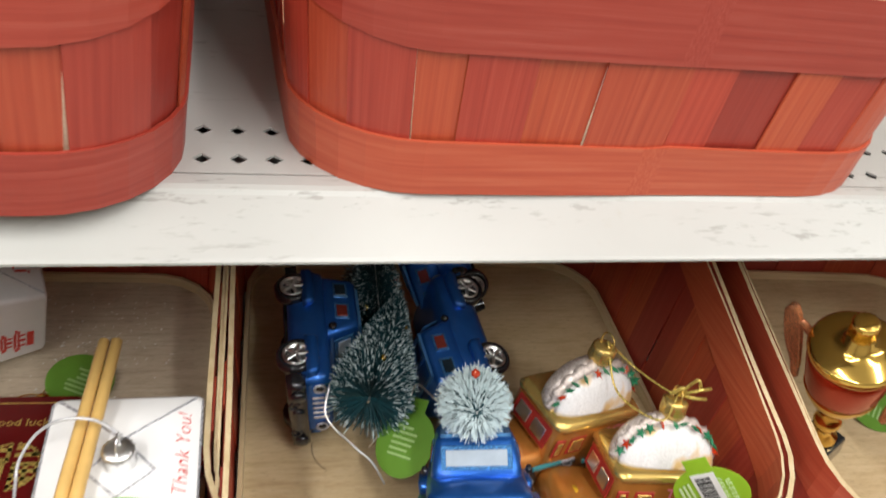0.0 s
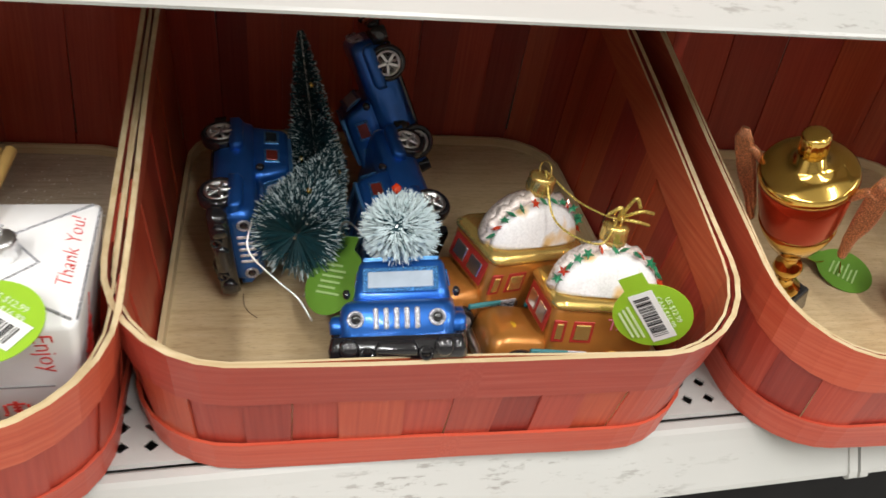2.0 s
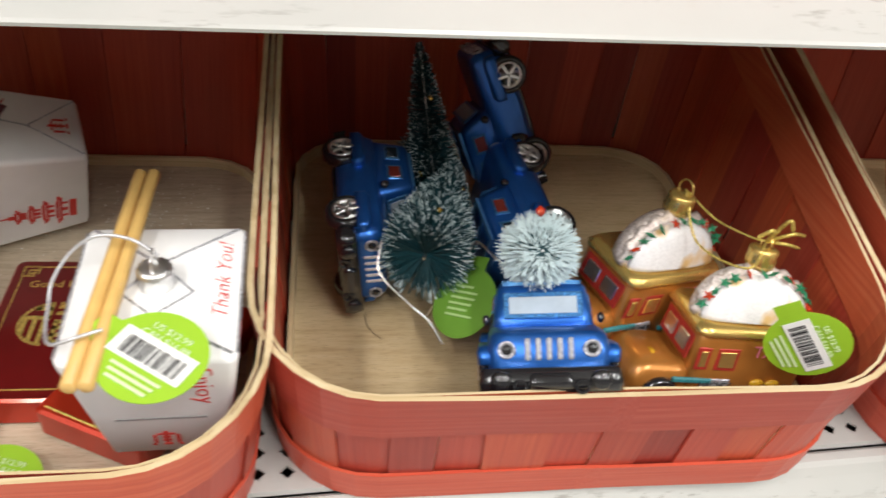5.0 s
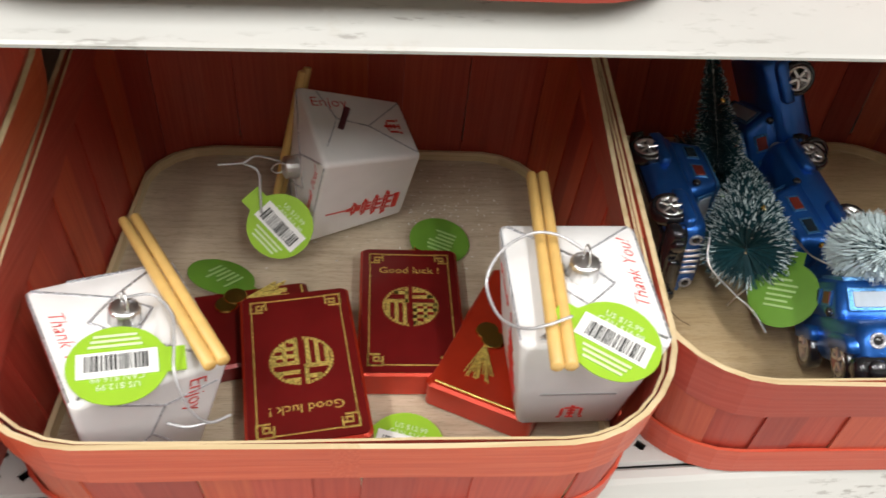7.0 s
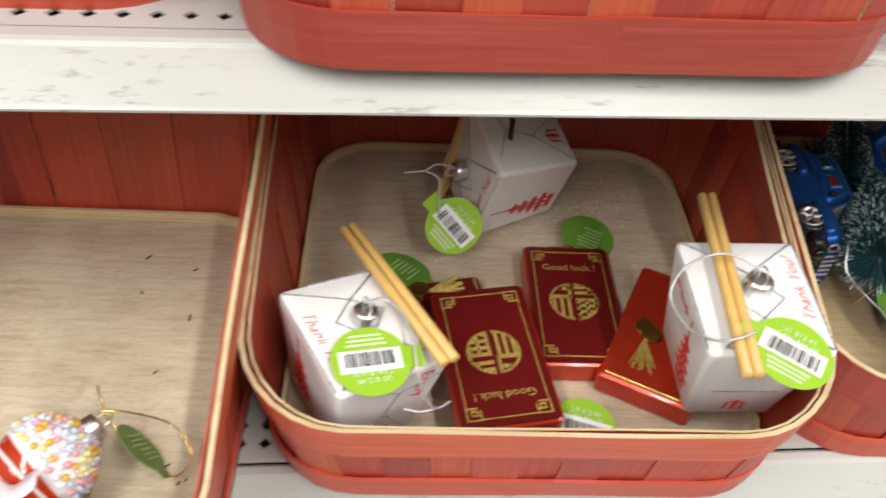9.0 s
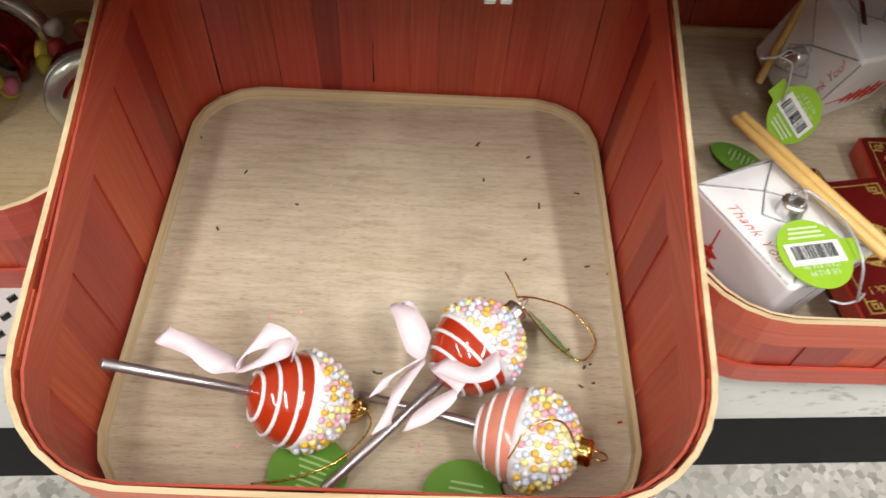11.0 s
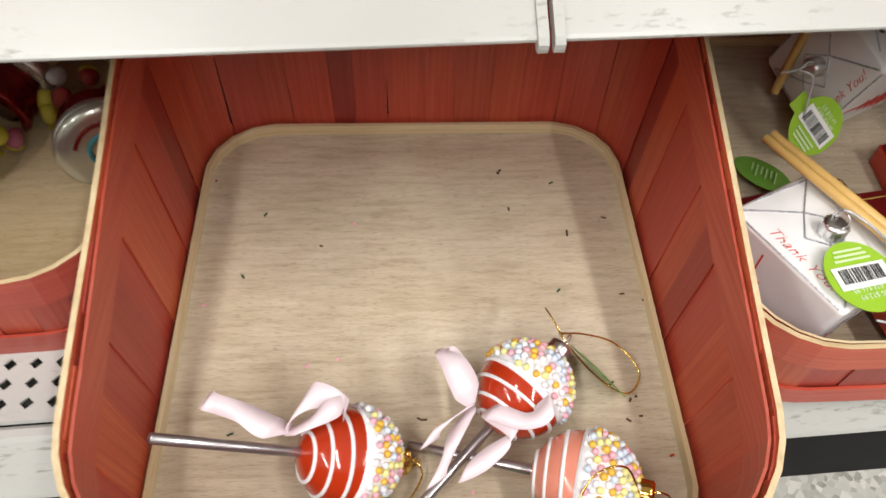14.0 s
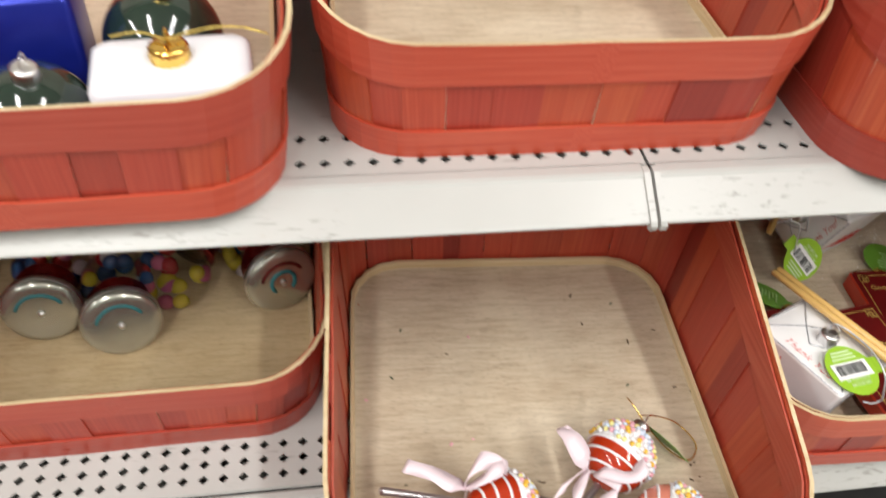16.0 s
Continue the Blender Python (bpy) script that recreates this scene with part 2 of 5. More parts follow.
def perforated(x0, x1, y0, rows, dy, y1, z, name, parent):
    """Sheet with diamond holes in rows along the front, from y0 - dy / 2 on, plain behind."""
    n = int((x1 - x0) / PITCH)
    gx = (x1 - x0) / n
    verts, faces, seen = [], [], {}

    def v(x, y):
        key = (round(x, 5), round(y, 5))
        if key not in seen:
            seen[key] = len(verts)
            verts.append((x, y, z))
        return seen[key]

    hx, hy = 0.0042, 0.0042
    for r in range(rows):
        for c in range(n):
            cx, cy = x0 + gx * (c + 0.5), y0 + dy * r
            a, b, e, d = v(cx - gx / 2, cy - dy / 2), v(cx + gx / 2, cy - dy / 2), v(cx + gx / 2, cy + dy / 2), v(cx - gx / 2, cy + dy / 2)
            s, o, t, w = v(cx, cy - hy), v(cx + hx, cy), v(cx, cy + hy), v(cx - hx, cy)
            faces += [(a, b, s), (b, o, s), (b, e, o), (e, t, o), (e, d, t), (d, w, t), (d, a, w), (a, s, w)]
    ye = y0 + dy * (rows - 0.5)
    k = len(verts)
    verts += [(x0, ye, z), (x1, ye, z), (x1, y1, z), (x0, y1, z)]
    faces.append((k, k + 1, k + 2, k + 3))
    ob = part(name, mesh_from(name, verts, faces, [M_WHITE]), parent=parent)
    mod = ob.modifiers.new("sheet", "SOLIDIFY")
    mod.thickness, mod.offset = 0.0012, -1
    return ob


LOW_Z, UP_Z = 0.160, 0.422
SEAM_X = (-1.482, -0.568, 0.346, 1.260)


def upper_shelf(x0, x1):
    m = thing("gondola_shelf", Matrix.Identity(4), "white enamelled steel store shelf with perforated front rows", "shelf", "store shelves")
    g = 0.0012
    x0, x1 = x0 + g, x1 - g
    perforated(x0, x1, 0.388, 2, 0.026, 0.72, UP_Z, "shelf_top", m)
    lip = [(0.3755, UP_Z), (0.3670, UP_Z), (0.3645, 0.4208), (0.3630, 0.4185), (0.3385, 0.4005), (0.3372, 0.3990), (0.3376, 0.3972), (0.3400, 0.3966), (0.3440, 0.3985), (0.3660, 0.4160), (0.3755, 0.4200)]
    lip = [(y, UP_Z - (UP_Z - z) * 0.84) for y, z in lip]
    profile_strip(x0 + 0.004, x1 - 0.004, lip, M_WHITE, "shelf_lip", m)
    for a in (x0, x1 - 0.0045):
        cap = [(0.372, 0.4228), (0.3655, 0.4224), (0.3610, 0.4192), (0.3365, 0.4018), (0.3345, 0.3985), (0.3352, 0.3935), (0.3385, 0.3925), (0.3440, 0.3975), (0.3700, 0.4150)]
        cap = [(y, UP_Z - (UP_Z - z) * 0.86) for y, z in cap]
        profile_strip(a, a + 0.0045, cap, M_WHITE, "end_flange", m)
    # sheet added beneath the perforations so that the holes look dark
    profile_strip(x0 + 0.002, x1 - 0.002, [(0.352, 0.4095), (0.352, 0.4075), (0.72, 0.4075), (0.72, 0.4095)], M_WHITE, "shelf_pan", m)
    return m


def lower_deck(x0, x1):
    m = thing("base_deck", Matrix.Identity(4), "scuffed white enamelled steel base deck of a store fixture", "shelf", "store shelves")
    g = 0.0012
    x0, x1 = x0 + g, x1 - g
    perforated(x0, x1, 0.3200, 3, 0.0138, 0.72, LOW_Z, "shelf_top", m)
    profile_strip(x0, x1, [(0.3131, LOW_Z), (0.3085, LOW_Z), (0.3078, LOW_Z - 0.003), (0.3131, LOW_Z - 0.003)], M_WHITE, "deck_edge", m)
    lip = [(0.3070, 0.1560), (0.3040, 0.1585), (0.2990, 0.1580), (0.2965, 0.1555), (0.2930, 0.1500), (0.2760, 0.1255), (0.2748, 0.1225), (0.2760, 0.1210), (0.2830, 0.1215), (0.3070, 0.1400)]
    profile_strip(x0 + 0.006, x1 - 0.006, lip, M_WHITE, "deck_lip", m)
    for a in (x0, x1 - 0.0065):
        cap = [(0.3070, 0.1580), (0.2980, 0.1595), (0.2935, 0.1530), (0.2745, 0.1265), (0.2728, 0.1220), (0.2745, 0.1185), (0.2840, 0.1190), (0.3070, 0.1390)]
        profile_strip(a, a + 0.0065, cap, M_WHITE, "end_flange", m)
    return m


def plain_box(name, x0, x1, y0, y1, z0, z1, mat, label, category):
    ob = part(name, box_bm(x1 - x0, y1 - y0, z1 - z0, at=((x0 + x1) / 2, (y0 + y1) / 2, (z0 + z1) / 2)), mat)
    return tagged(ob, label, category, kind="structure")


for x0, x1 in zip(SEAM_X, SEAM_X[1:]):
    upper_shelf(x0, x1)
    lower_deck(x0, x1)

# unseen walls added round the room, dark to limit bounced light
M_WALL = plain("dark_unseen_wall", (0.30, 0.28, 0.26), 0.7, var=0.05, scale=8)
M_BACK = plain("fixture_back_panel", (0.45, 0.40, 0.34), 0.6, var=0.1, scale=20)
plain_box("floor", -5.2, 4.2, -4.6, 1.2, -0.05, 0.0, M_TERRAZZO, "polished speckled grey terrazzo store floor", "floor")
plain_box("base_kick", -1.48, 1.26, 0.293, 0.312, 0.0, 0.150, M_KICK, "black plastic kick plate under the base deck", "kick plate")
plain_box("wall_fixture_back", -1.48, 1.26, 0.722, 0.742, 0.0, 1.5, M_BACK, "tan back panel of the store fixture", "wall")
plain_box("wall_north", -5.2, 4.2, 1.2, 1.3, 0.0, 3.2, M_WALL, "plain unseen wall added to close the room", "wall")
plain_box("wall_south", -5.2, 4.2, -4.7, -4.6, 0.0, 3.2, M_WALL, "plain unseen wall added to close the room", "wall")
plain_box("wall_west", -5.3, -5.2, -4.6, 1.2, 0.0, 3.2, M_WALL, "plain unseen wall added to close the room", "wall")
plain_box("wall_east", 4.2, 4.3, -4.6, 1.2, 0.0, 3.2, M_WALL, "plain unseen wall added to close the room", "wall")
M_CEIL = plain("ceiling_tile", (0.75, 0.75, 0.73), 0.8, var=0.05, scale=30)
plain_box("ceiling", -5.2, 4.2, -4.6, 1.2, 3.2, 3.3, M_CEIL, "white store ceiling", "ceiling")


def tube_light(x, y, length, watts):
    t = thing("ceiling_light", pose(x, y, 3.2, 0, 0, 90), "long white fluorescent strip light on the ceiling", "light", "ceiling strip lights")
    part("housing", box_bm(length, 0.16, 0.05, 0.004, at=(0, 0, -0.03)), M_CEIL, t)
    lamp = bpy.data.lights.new("strip", "AREA")
    lamp.shape, lamp.size, lamp.size_y, lamp.energy, lamp.color = "RECTANGLE", length, 0.14, watts, (1.0, 0.985, 0.96)
    ob = new("strip", lamp)
    ob.parent = t
    ob.matrix_basis = pose(0, 0, -0.062)


for x in (-4.0, -1.7, 0.6, 2.9):
    tube_light(x, -1.65, 3.0, 99)

A_AT = pose(-0.2765, 0.4505, LOW_Z, 0, 0, -2.5) @ Matrix.Diagonal((1.03, 1, 0.945, 1))
B_AT = pose(0.0600, 0.466, LOW_Z, 0, 0, -3.0) @ Matrix.Diagonal((1.03, 1, 1, 1))
C_AT = pose(-0.619, 0.362, LOW_Z, 0, 0, -3.0)
D_AT = pose(0.4185, 0.438, LOW_Z, 0, 0, -3.5)
E_AT = pose(-0.955, 0.527, LOW_Z, 0, 0, 0.8)
P_AT = pose(-0.284, 0.515, UP_Z, 0, 0, 0) @ Matrix.Diagonal((1, 1, 1.2, 1))
Q_AT = pose(0.075, 0.536, UP_Z, 0, 0, 1.0) @ Matrix.Diagonal((1, 1, 1.2, 1))
R_AT = pose(-0.618, 0.563, UP_Z, 0, 0, 0)
S_AT = pose(-0.966, 0.511, UP_Z, 0, 0, 1.5)
for k, (m, text) in enumerate((
        (A_AT, "red wooden slat basket holding carton and booklet ornaments"),
        (B_AT, "red wooden slat basket holding blue car and truck ornaments"),
        (C_AT, "red wooden slat basket, nearly empty, overhanging the shelf"),
        (D_AT, "red wooden slat basket holding a gold trophy ornament"),
        (E_AT, "red wooden slat basket holding gumball jar ornaments"),
        (P_AT, "red wooden slat basket on the upper shelf"),
        (Q_AT, "red wooden slat basket on the upper shelf"),
        (R_AT, "empty red wooden slat basket on the upper shelf"),
        (S_AT, "red wooden slat basket with boxed ornaments on the upper shelf"))):
    basket(m, text, k + 3, M_PLY_WARM if k in (1, 3, 4) else M_PLY, k in (0, 1, 3))


# ---- shapes for the ornaments ----
FLOOR_Z = LOW_Z + 0.009
M_WHITE_GLAZE = plain("white_matte_glass", (0.80, 0.79, 0.785), 0.5, var=0.04, coat=0.08)
M_GOLD = plain("gold_mirror", (0.85, 0.56, 0.14), 0.12, 1.0, var=0.05)
M_SILVER = plain("silver_metal", (0.82, 0.82, 0.82), 0.3, 1.0, var=0.1)
M_BLACK = plain("black_gloss", (0.012, 0.012, 0.014), 0.15, var=0.2, coat=0.5)
M_GREEN_TAG = plain("lime_card", (0.30, 0.52, 0.03), 0.4, var=0.06)
M_GREEN_BACK = plain("leaf_green_card", (0.12, 0.27, 0.03), 0.4, var=0.08)
M_PAPER = plain("white_label", (0.82, 0.82, 0.80), 0.5, var=0.02)
M_INK = plain("black_ink", (0.02, 0.02, 0.02), 0.6, var=0.1)
M_PALE_INK = plain("pale_green_ink", (0.62, 0.75, 0.45), 0.6, var=0.05)
M_DIM_INK = plain("dim_green_ink", (0.34, 0.52, 0.20), 0.6, var=0.05)
M_RED_INK = plain("red_ink", (0.62, 0.035, 0.025), 0.45, var=0.1)
M_STICK = plain("bamboo_yellow", (0.68, 0.43, 0.14), 0.35, var=0.1, scale=90, coat=0.2)
M_BOOK = plain("deep_red_foil", (0.16, 0.008, 0.008), 0.28, 0.35, var=0.12, coat=0.3)
M_BOOK_SIDE = plain("orange_red_foil", (0.48, 0.035, 0.012), 0.3, 0.45, var=0.12, coat=0.3)
M_BLUE = plain("satin_blue_foil", (0.022, 0.135, 0.50), 0.32, 0.70, var=0.15, coat=0.4)
M_BLUE_LIGHT = plain("light_blue_foil", (0.10, 0.30, 0.62), 0.3, 0.6, var=0.15)
M_PALE_GLASS = plain("pale_silver_blue", (0.34, 0.40, 0.46), 0.45, var=0.2)
M_TRUCK = plain("copper_gold_foil", (0.50, 0.20, 0.04), 0.32, 0.5, var=0.12, coat=0.4)
M_TRUCK_GOLD = plain("pale_gold_foil", (0.75, 0.52, 0.16), 0.25, 0.8, var=0.1)
M_TEAL = plain("teal_glitter", (0.03, 0.20, 0.22), 0.5, var=0.3, scale=900)
M_RED_GLITTER = plain("red_glitter", (0.42, 0.03, 0.02), 0.5, 0.2, var=0.4, scale=1200)
M_POP_RED = plain("glossy_candy_red", (0.42, 0.032, 0.007), 0.10, var=0.05, coat=0.6)
M_POP_PINK = plain("glossy_candy_pink", (0.72, 0.26, 0.18), 0.15, var=0.05, coat=0.5)
M_ICING = plain("white_icing", (0.80, 0.79, 0.80), 0.75, var=0.06, scale=400, relief=0.001)
M_RIBBON = plain("pink_satin_ribbon", (0.80, 0.66, 0.70), 0.35, var=0.05)
M_ROD = plain("brushed_steel_rod", (0.48, 0.45, 0.46), 0.3, 0.9, var=0.1)
M_BEADS = [plain("bead_" + n, c, 0.4, var=0.05) for n, c in (("white", (0.80, 0.78, 0.80)), ("yellow", (0.80, 0.74, 0.30)), ("ochre", (0.74, 0.44, 0.05)), ("pink", (0.74, 0.38, 0.44)), ("blue", (0.58, 0.66, 0.78)))]
M_TROPHY_RED = plain("red_enamel_foil", (0.50, 0.05, 0.015), 0.18, 0.7, var=0.06)
M_GLASS_DARK = plain("dark_green_glass", (0.015, 0.03, 0.02), 0.08, var=0.3, coat=0.8)
M_ORANGE = plain("orange_ball", (0.62, 0.14, 0.02), 0.3, var=0.15, scale=200)


def glitter(name, color):
    m, nt, b = mat_base(name, 0.3, 0.55)
    v = coords(nt)
    vo = nt.nodes.new("ShaderNodeTexVoronoi")
    vo.inputs["Scale"].default_value = 1700
    nt.links.new(v, vo.inputs["Vector"])
    c = ramp(nt, vo.outputs["Color"], [(0.2, tuple(x * 0.45 for x in color)), (0.6, color), (0.9, tuple(min(1, x * 1.5) for x in color))])
    nt.links.new(c, b.inputs["Base Color"])
    bump(nt, b, vo.outputs["Color"], 0.9, 0.0006)
    return m


M_GOLD_GLITTER = glitter("gold_glitter", (0.86, 0.62, 0.16))
M_SILVER_GLITTER = glitter("silver_glitter", (0.58, 0.58, 0.62))
M_COPPER_GLITTER = glitter("copper_glitter", (0.62, 0.25, 0.12))


def axes(origin, y_way, z_way):
    """A pose whose y points along y_way and whose z lies near z_way."""
    y = Vector(y_way).normalized()
    x = y.cross(Vector(z_way)).normalized()
    z = x.cross(y)
    m = Matrix((x, y, z)).transposed().to_4x4()
    return Matrix.Translation(origin) @ m


def lathe_bm(profile, n=32, wave=0.0, teeth=0):
    """Turned round z; profile of (radius, height)."""
    bm = bmesh.new()
    rings = []
    for r, z in profile:
        ring = []
        for i in range(n):
            a = 2 * math.pi * i / n
            rr = r * (1 + wave * math.cos(teeth * a)) if teeth else r
            ring.append(bm.verts.new((rr * math.cos(a), rr * math.sin(a), z)))
        rings.append(ring)
    for p, q in zip(rings, rings[1:]):
        for i in range(n):
            bm.faces.new((p[i], p[(i + 1) % n], q[(i + 1) % n], q[i]))
    bm.faces.new(rings[0][::-1])
    bm.faces.new(rings[-1])
    return bm


def tube_bm(points, r, n=8, closed=False, twist=0.0):
    """A tube along points."""
    bm = bmesh.new()
    pts = [Vector(p) for p in points]
    rings, side = [], None
    for i, p in enumerate(pts):
        a = pts[(i - 1) % len(pts)] if closed or i else p
        b = pts[(i + 1) % len(pts)] if closed or i < len(pts) - 1 else p
        t = (b - a).normalized()
        if side is None:
            side = t.orthogonal().normalized()
        side = (side - t * side.dot(t)).normalized()
        up = t.cross(side)
        ring = []
        for k in range(n):
            g = 2 * math.pi * k / n + twist * i
            rr = r * (1 + 0.22 * math.cos(2 * (g - twist * i * 3))) if twist else r
            ring.append(bm.verts.new(p + rr * (math.cos(g) * side + math.sin(g) * up)))
        rings.append(ring)
    last = len(rings) if closed else len(rings) - 1
    for i in range(last):
        p, q = rings[i], rings[(i + 1) % len(rings)]
        for k in range(n):
            bm.faces.new((p[k], p[(k + 1) % n], q[(k + 1) % n], q[k]))
    if not closed:
        bm.faces.new(rings[0][::-1])
        bm.faces.new(rings[-1])
    return bm


def smooth_path(ctrl, n=10):
    """Catmull-Rom through the control points."""
    c = [Vector(p) for p in ctrl]
    c = [2 * c[0] - c[1]] + c + [2 * c[-1] - c[-2]]
    out = []
    for i in range(1, len(c) - 2):
        for k in range(n):
            t = k / n
            p0, p1, p2, p3 = c[i - 1:i + 3]
            out.append(0.5 * ((2 * p1) + (p2 - p0) * t + (2 * p0 - 5 * p1 + 4 * p2 - p3) * t * t + (3 * p1 - p0 - 3 * p2 + p3) * t ** 3))
    out.append(c[-2])
    return out


def rects_bm(rects, thick=0.0003):
    """Thin raised bars on the local xy plane: (x0, y0, x1, y1)."""
    bm = bmesh.new()
    for x0, y0, x1, y1 in rects:
        bmesh.ops.create_cube(bm, size=1.0, matrix=Matrix.Translation(((x0 + x1) / 2, (y0 + y1) / 2, thick / 2)) @ Matrix.Diagonal((abs(x1 - x0), abs(y1 - y0), thick, 1)))
    return bm


def letters(body, size, mat, parent, m, name="lettering", shear=0.0, label="", thin=0.0):
    cu = bpy.data.curves.new("words", "FONT")
    cu.body, cu.size, cu.extrude, cu.align_x, cu.align_y, cu.shear = body, size, 0.00015, "CENTER", "CENTER", shear
    cu.resolution_u, cu.offset = 2, thin
    tmp = bpy.data.objects.new("words", cu)
    scene.collection.objects.link(tmp)
    dg = bpy.context.evaluated_depsgraph_get()
    me = bpy.data.meshes.new_from_object(tmp.evaluated_get(dg))
    bpy.data.objects.remove(tmp)
    me.materials.clear()
    me.materials.append(mat)
    return part(name, me, parent=parent, m=m, label=label)


def disc_bm(r, thick, n=40, bend=0.0, tab=True):
    """A round card with a short neck, slightly bent about its x axis."""
    bm = bmesh.new()
    pts = [(r * math.cos(2 * math.pi * i / n), r * math.sin(2 * math.pi * i / n)) for i in range(n)]
    if tab:
        k0 = n // 4
        pts = pts[:k0 - 2] + [(0.32 * r, 0.97 * r), (0.32 * r, 1.35 * r), (-0.32 * r, 1.35 * r), (-0.32 * r, 0.97 * r)] + pts[k0 + 3:]
    lo = [bm.verts.new((x, y, bend * y * y - thick)) for x, y in pts]
    hi = [bm.verts.new((x, y, bend * y * y)) for x, y in pts]
    c0, c1 = bm.verts.new((0, 0, -thick)), bm.verts.new((0, 0, 0))
    m = len(pts)
    for i in range(m):
        j = (i + 1) % m
        bm.faces.new((lo[j], lo[i], c0))
        bm.faces.new((hi[i], hi[j], c1))
        bm.faces.new((lo[i], lo[j], hi[j], hi[i]))
    return bm


def hang_tag(parent, m, back=False, r=0.0195, seed=1):
    """Round green hang tag: bar code side or plain side."""
    rnd = random.Random(seed)
    card = part("hang_tag", disc_bm(r, 0.0004, bend=0.0), M_GREEN_BACK if back else M_GREEN_TAG, parent, "round green card hang tag", m @ Matrix.Scale(1.14, 4))
    if back:
        part("tag_print", rects_bm([(-0.009, 0.008 - 0.0032 * k, -0.009 + rnd.uniform(0.011, 0.018), 0.0092 - 0.0032 * k) for k in range(6)]), M_DIM_INK, card, m=pose(0, 0, 0.0003))
        return card
    part("bar_code_panel", rects_bm([(-0.0155, -0.0062, 0.0155, 0.0062)], 0.0002), M_PAPER, card, m=pose(0, 0, 0.0004, 0, 0, 90))
    x, bars = -0.0125, []
    while x < 0.0122:
        w = rnd.choice((0.0003, 0.0004, 0.0007, 0.001))
        bars.append((x, -0.0032, x + w, 0.0046))
        x += w + rnd.choice((0.0003, 0.0004, 0.0006, 0.0009))
    tagged(part("bar_code", rects_bm(bars, 0.0002), M_INK, card, m=pose(0, 0, 0.0007, 0, 0, 90)), kind="stuff")
    part("tag_print", rects_bm([(-0.011 + 0.001 * k, 0.0085 + 0.0026 * k, 0.010 - 0.001 * k, 0.0097 + 0.0026 * k) for k in range(3)]), M_PALE_INK, card, m=pose(0, 0, 0.0004, 0, 0, 90))
    letters("US $12.99\nCAN $16.99", 0.0040, M_PALE_INK, card, pose(0, 0, 0.0004, 0, 0, 90) @ pose(0, -0.0088, 0, 0, 0, 180), "price_print")
    return card


def crown_cap(parent, m, mat, s=1.0, ring=True):
    cap = part("cap", lathe_bm([(0.0062 * s, -0.003 * s), (0.0068 * s, 0.0), (0.0064 * s, 0.004 * s), (0.0066 * s, 0.0062 * s), (0.0052 * s, 0.0072 * s), (0.001 * s, 0.0074 * s)], 40, 0.06, 16), mat, parent, "crimped metal ornament cap", m, smooth=True)
    if ring:
        part("ring", tube_bm([(0, 0.0045 * s * math.cos(a), (0.0098 + 0.0045 * math.sin(a)) * s) for a in [2 * math.pi * k / 20 for k in range(20)]], 0.0005 * s, 6, True), mat, cap)
    return cap


def cord(parent, ctrl, mat, r=0.0007, label="twisted metallic hanging cord"):
    return part("cord", tube_bm(smooth_path(ctrl, 12), r, 6, twist=0.55), mat, parent, label, smooth=True)


def rounded_loft(rings, n=6):
    """Loft of rounded rectangles: (half x, half y, radius, z, shift x, shift y)."""
    bm = bmesh.new()
    loops = []
    for hx, hy, r, z, sx, sy in rings:
        loop = []
        for cx, cy, a0 in ((hx - r, -hy + r, -90), (hx - r, hy - r, 0), (-hx + r, hy - r, 90), (-hx + r, -hy + r, 180)):
            for k in range(n + 1):
                a = radians(a0 + 90 * k / n)
                loop.append(bm.verts.new((cx + r * math.cos(a) + sx, cy + r * math.sin(a) + sy, z)))
        loops.append(loop)
    c = len(loops[0])
    for p, q in zip(loops, loops[1:]):
        for i in range(c):
            bm.faces.new((p[i], p[(i + 1) % c], q[(i + 1) % c], q[i]))
    bm.faces.new(loops[0][::-1])
    bm.faces.new(loops[-1])
    return bm


def line_bm(segs, r):
    bm = bmesh.new()
    for a, b in segs:
        t = tube_bm([a, Vector(a).lerp(Vector(b), 0.5), b], r, 5)
        me = bpy.data.meshes.new("seg")
        t.to_mesh(me)
        t.free()
        bm.from_mesh(me)
        bpy.data.meshes.remove(me)
    return bm


# ---- take-out carton ornament ----
CW, CL, CH = 0.0373, 0.0422, 0.0745
BW, BL = 0.0268, 0.0325


def pagoda(s):
    r = [(-0.3, 0.0, 0.3, 0.10)]
    for k in range(4):
        w, y = 0.42 - 0.075 * k, 0.12 + 0.19 * k
        r += [(-w, y + 0.08, w, y + 0.115), (-w - 0.06, y + 0.115, -w + 0.08, y + 0.15), (w - 0.08, y + 0.115, w + 0.06, y + 0.15),
              (-w * 0.6, y, -w * 0.6 + 0.06, y + 0.08), (-0.05, y, 0.05, y + 0.08), (w * 0.6 - 0.06, y, w * 0.6, y + 0.08), (-w * 0.75, y + 0.13, w * 0.75, y + 0.17)]
    r += [(-0.06, 0.86, 0.06, 0.94), (-0.02, 0.94, 0.02, 1.3)]
    return [tuple(v * s for v in q) for q in r]


def end_pose(side, x, z, out=0.0004):
    """On a carton's end: x runs down the panel, z points out of it."""
    down = Vector((0, -side * (CL - BL), -CH)).normalized()
    up = Vector((-side, 0, 0))
    m = Matrix((down, up, down.cross(up))).transposed().to_4x4()
    return Matrix.Translation(Vector((side * x, side * (BL + (CL - BL) * z / CH), z)) + down.cross(up) * out) @ m


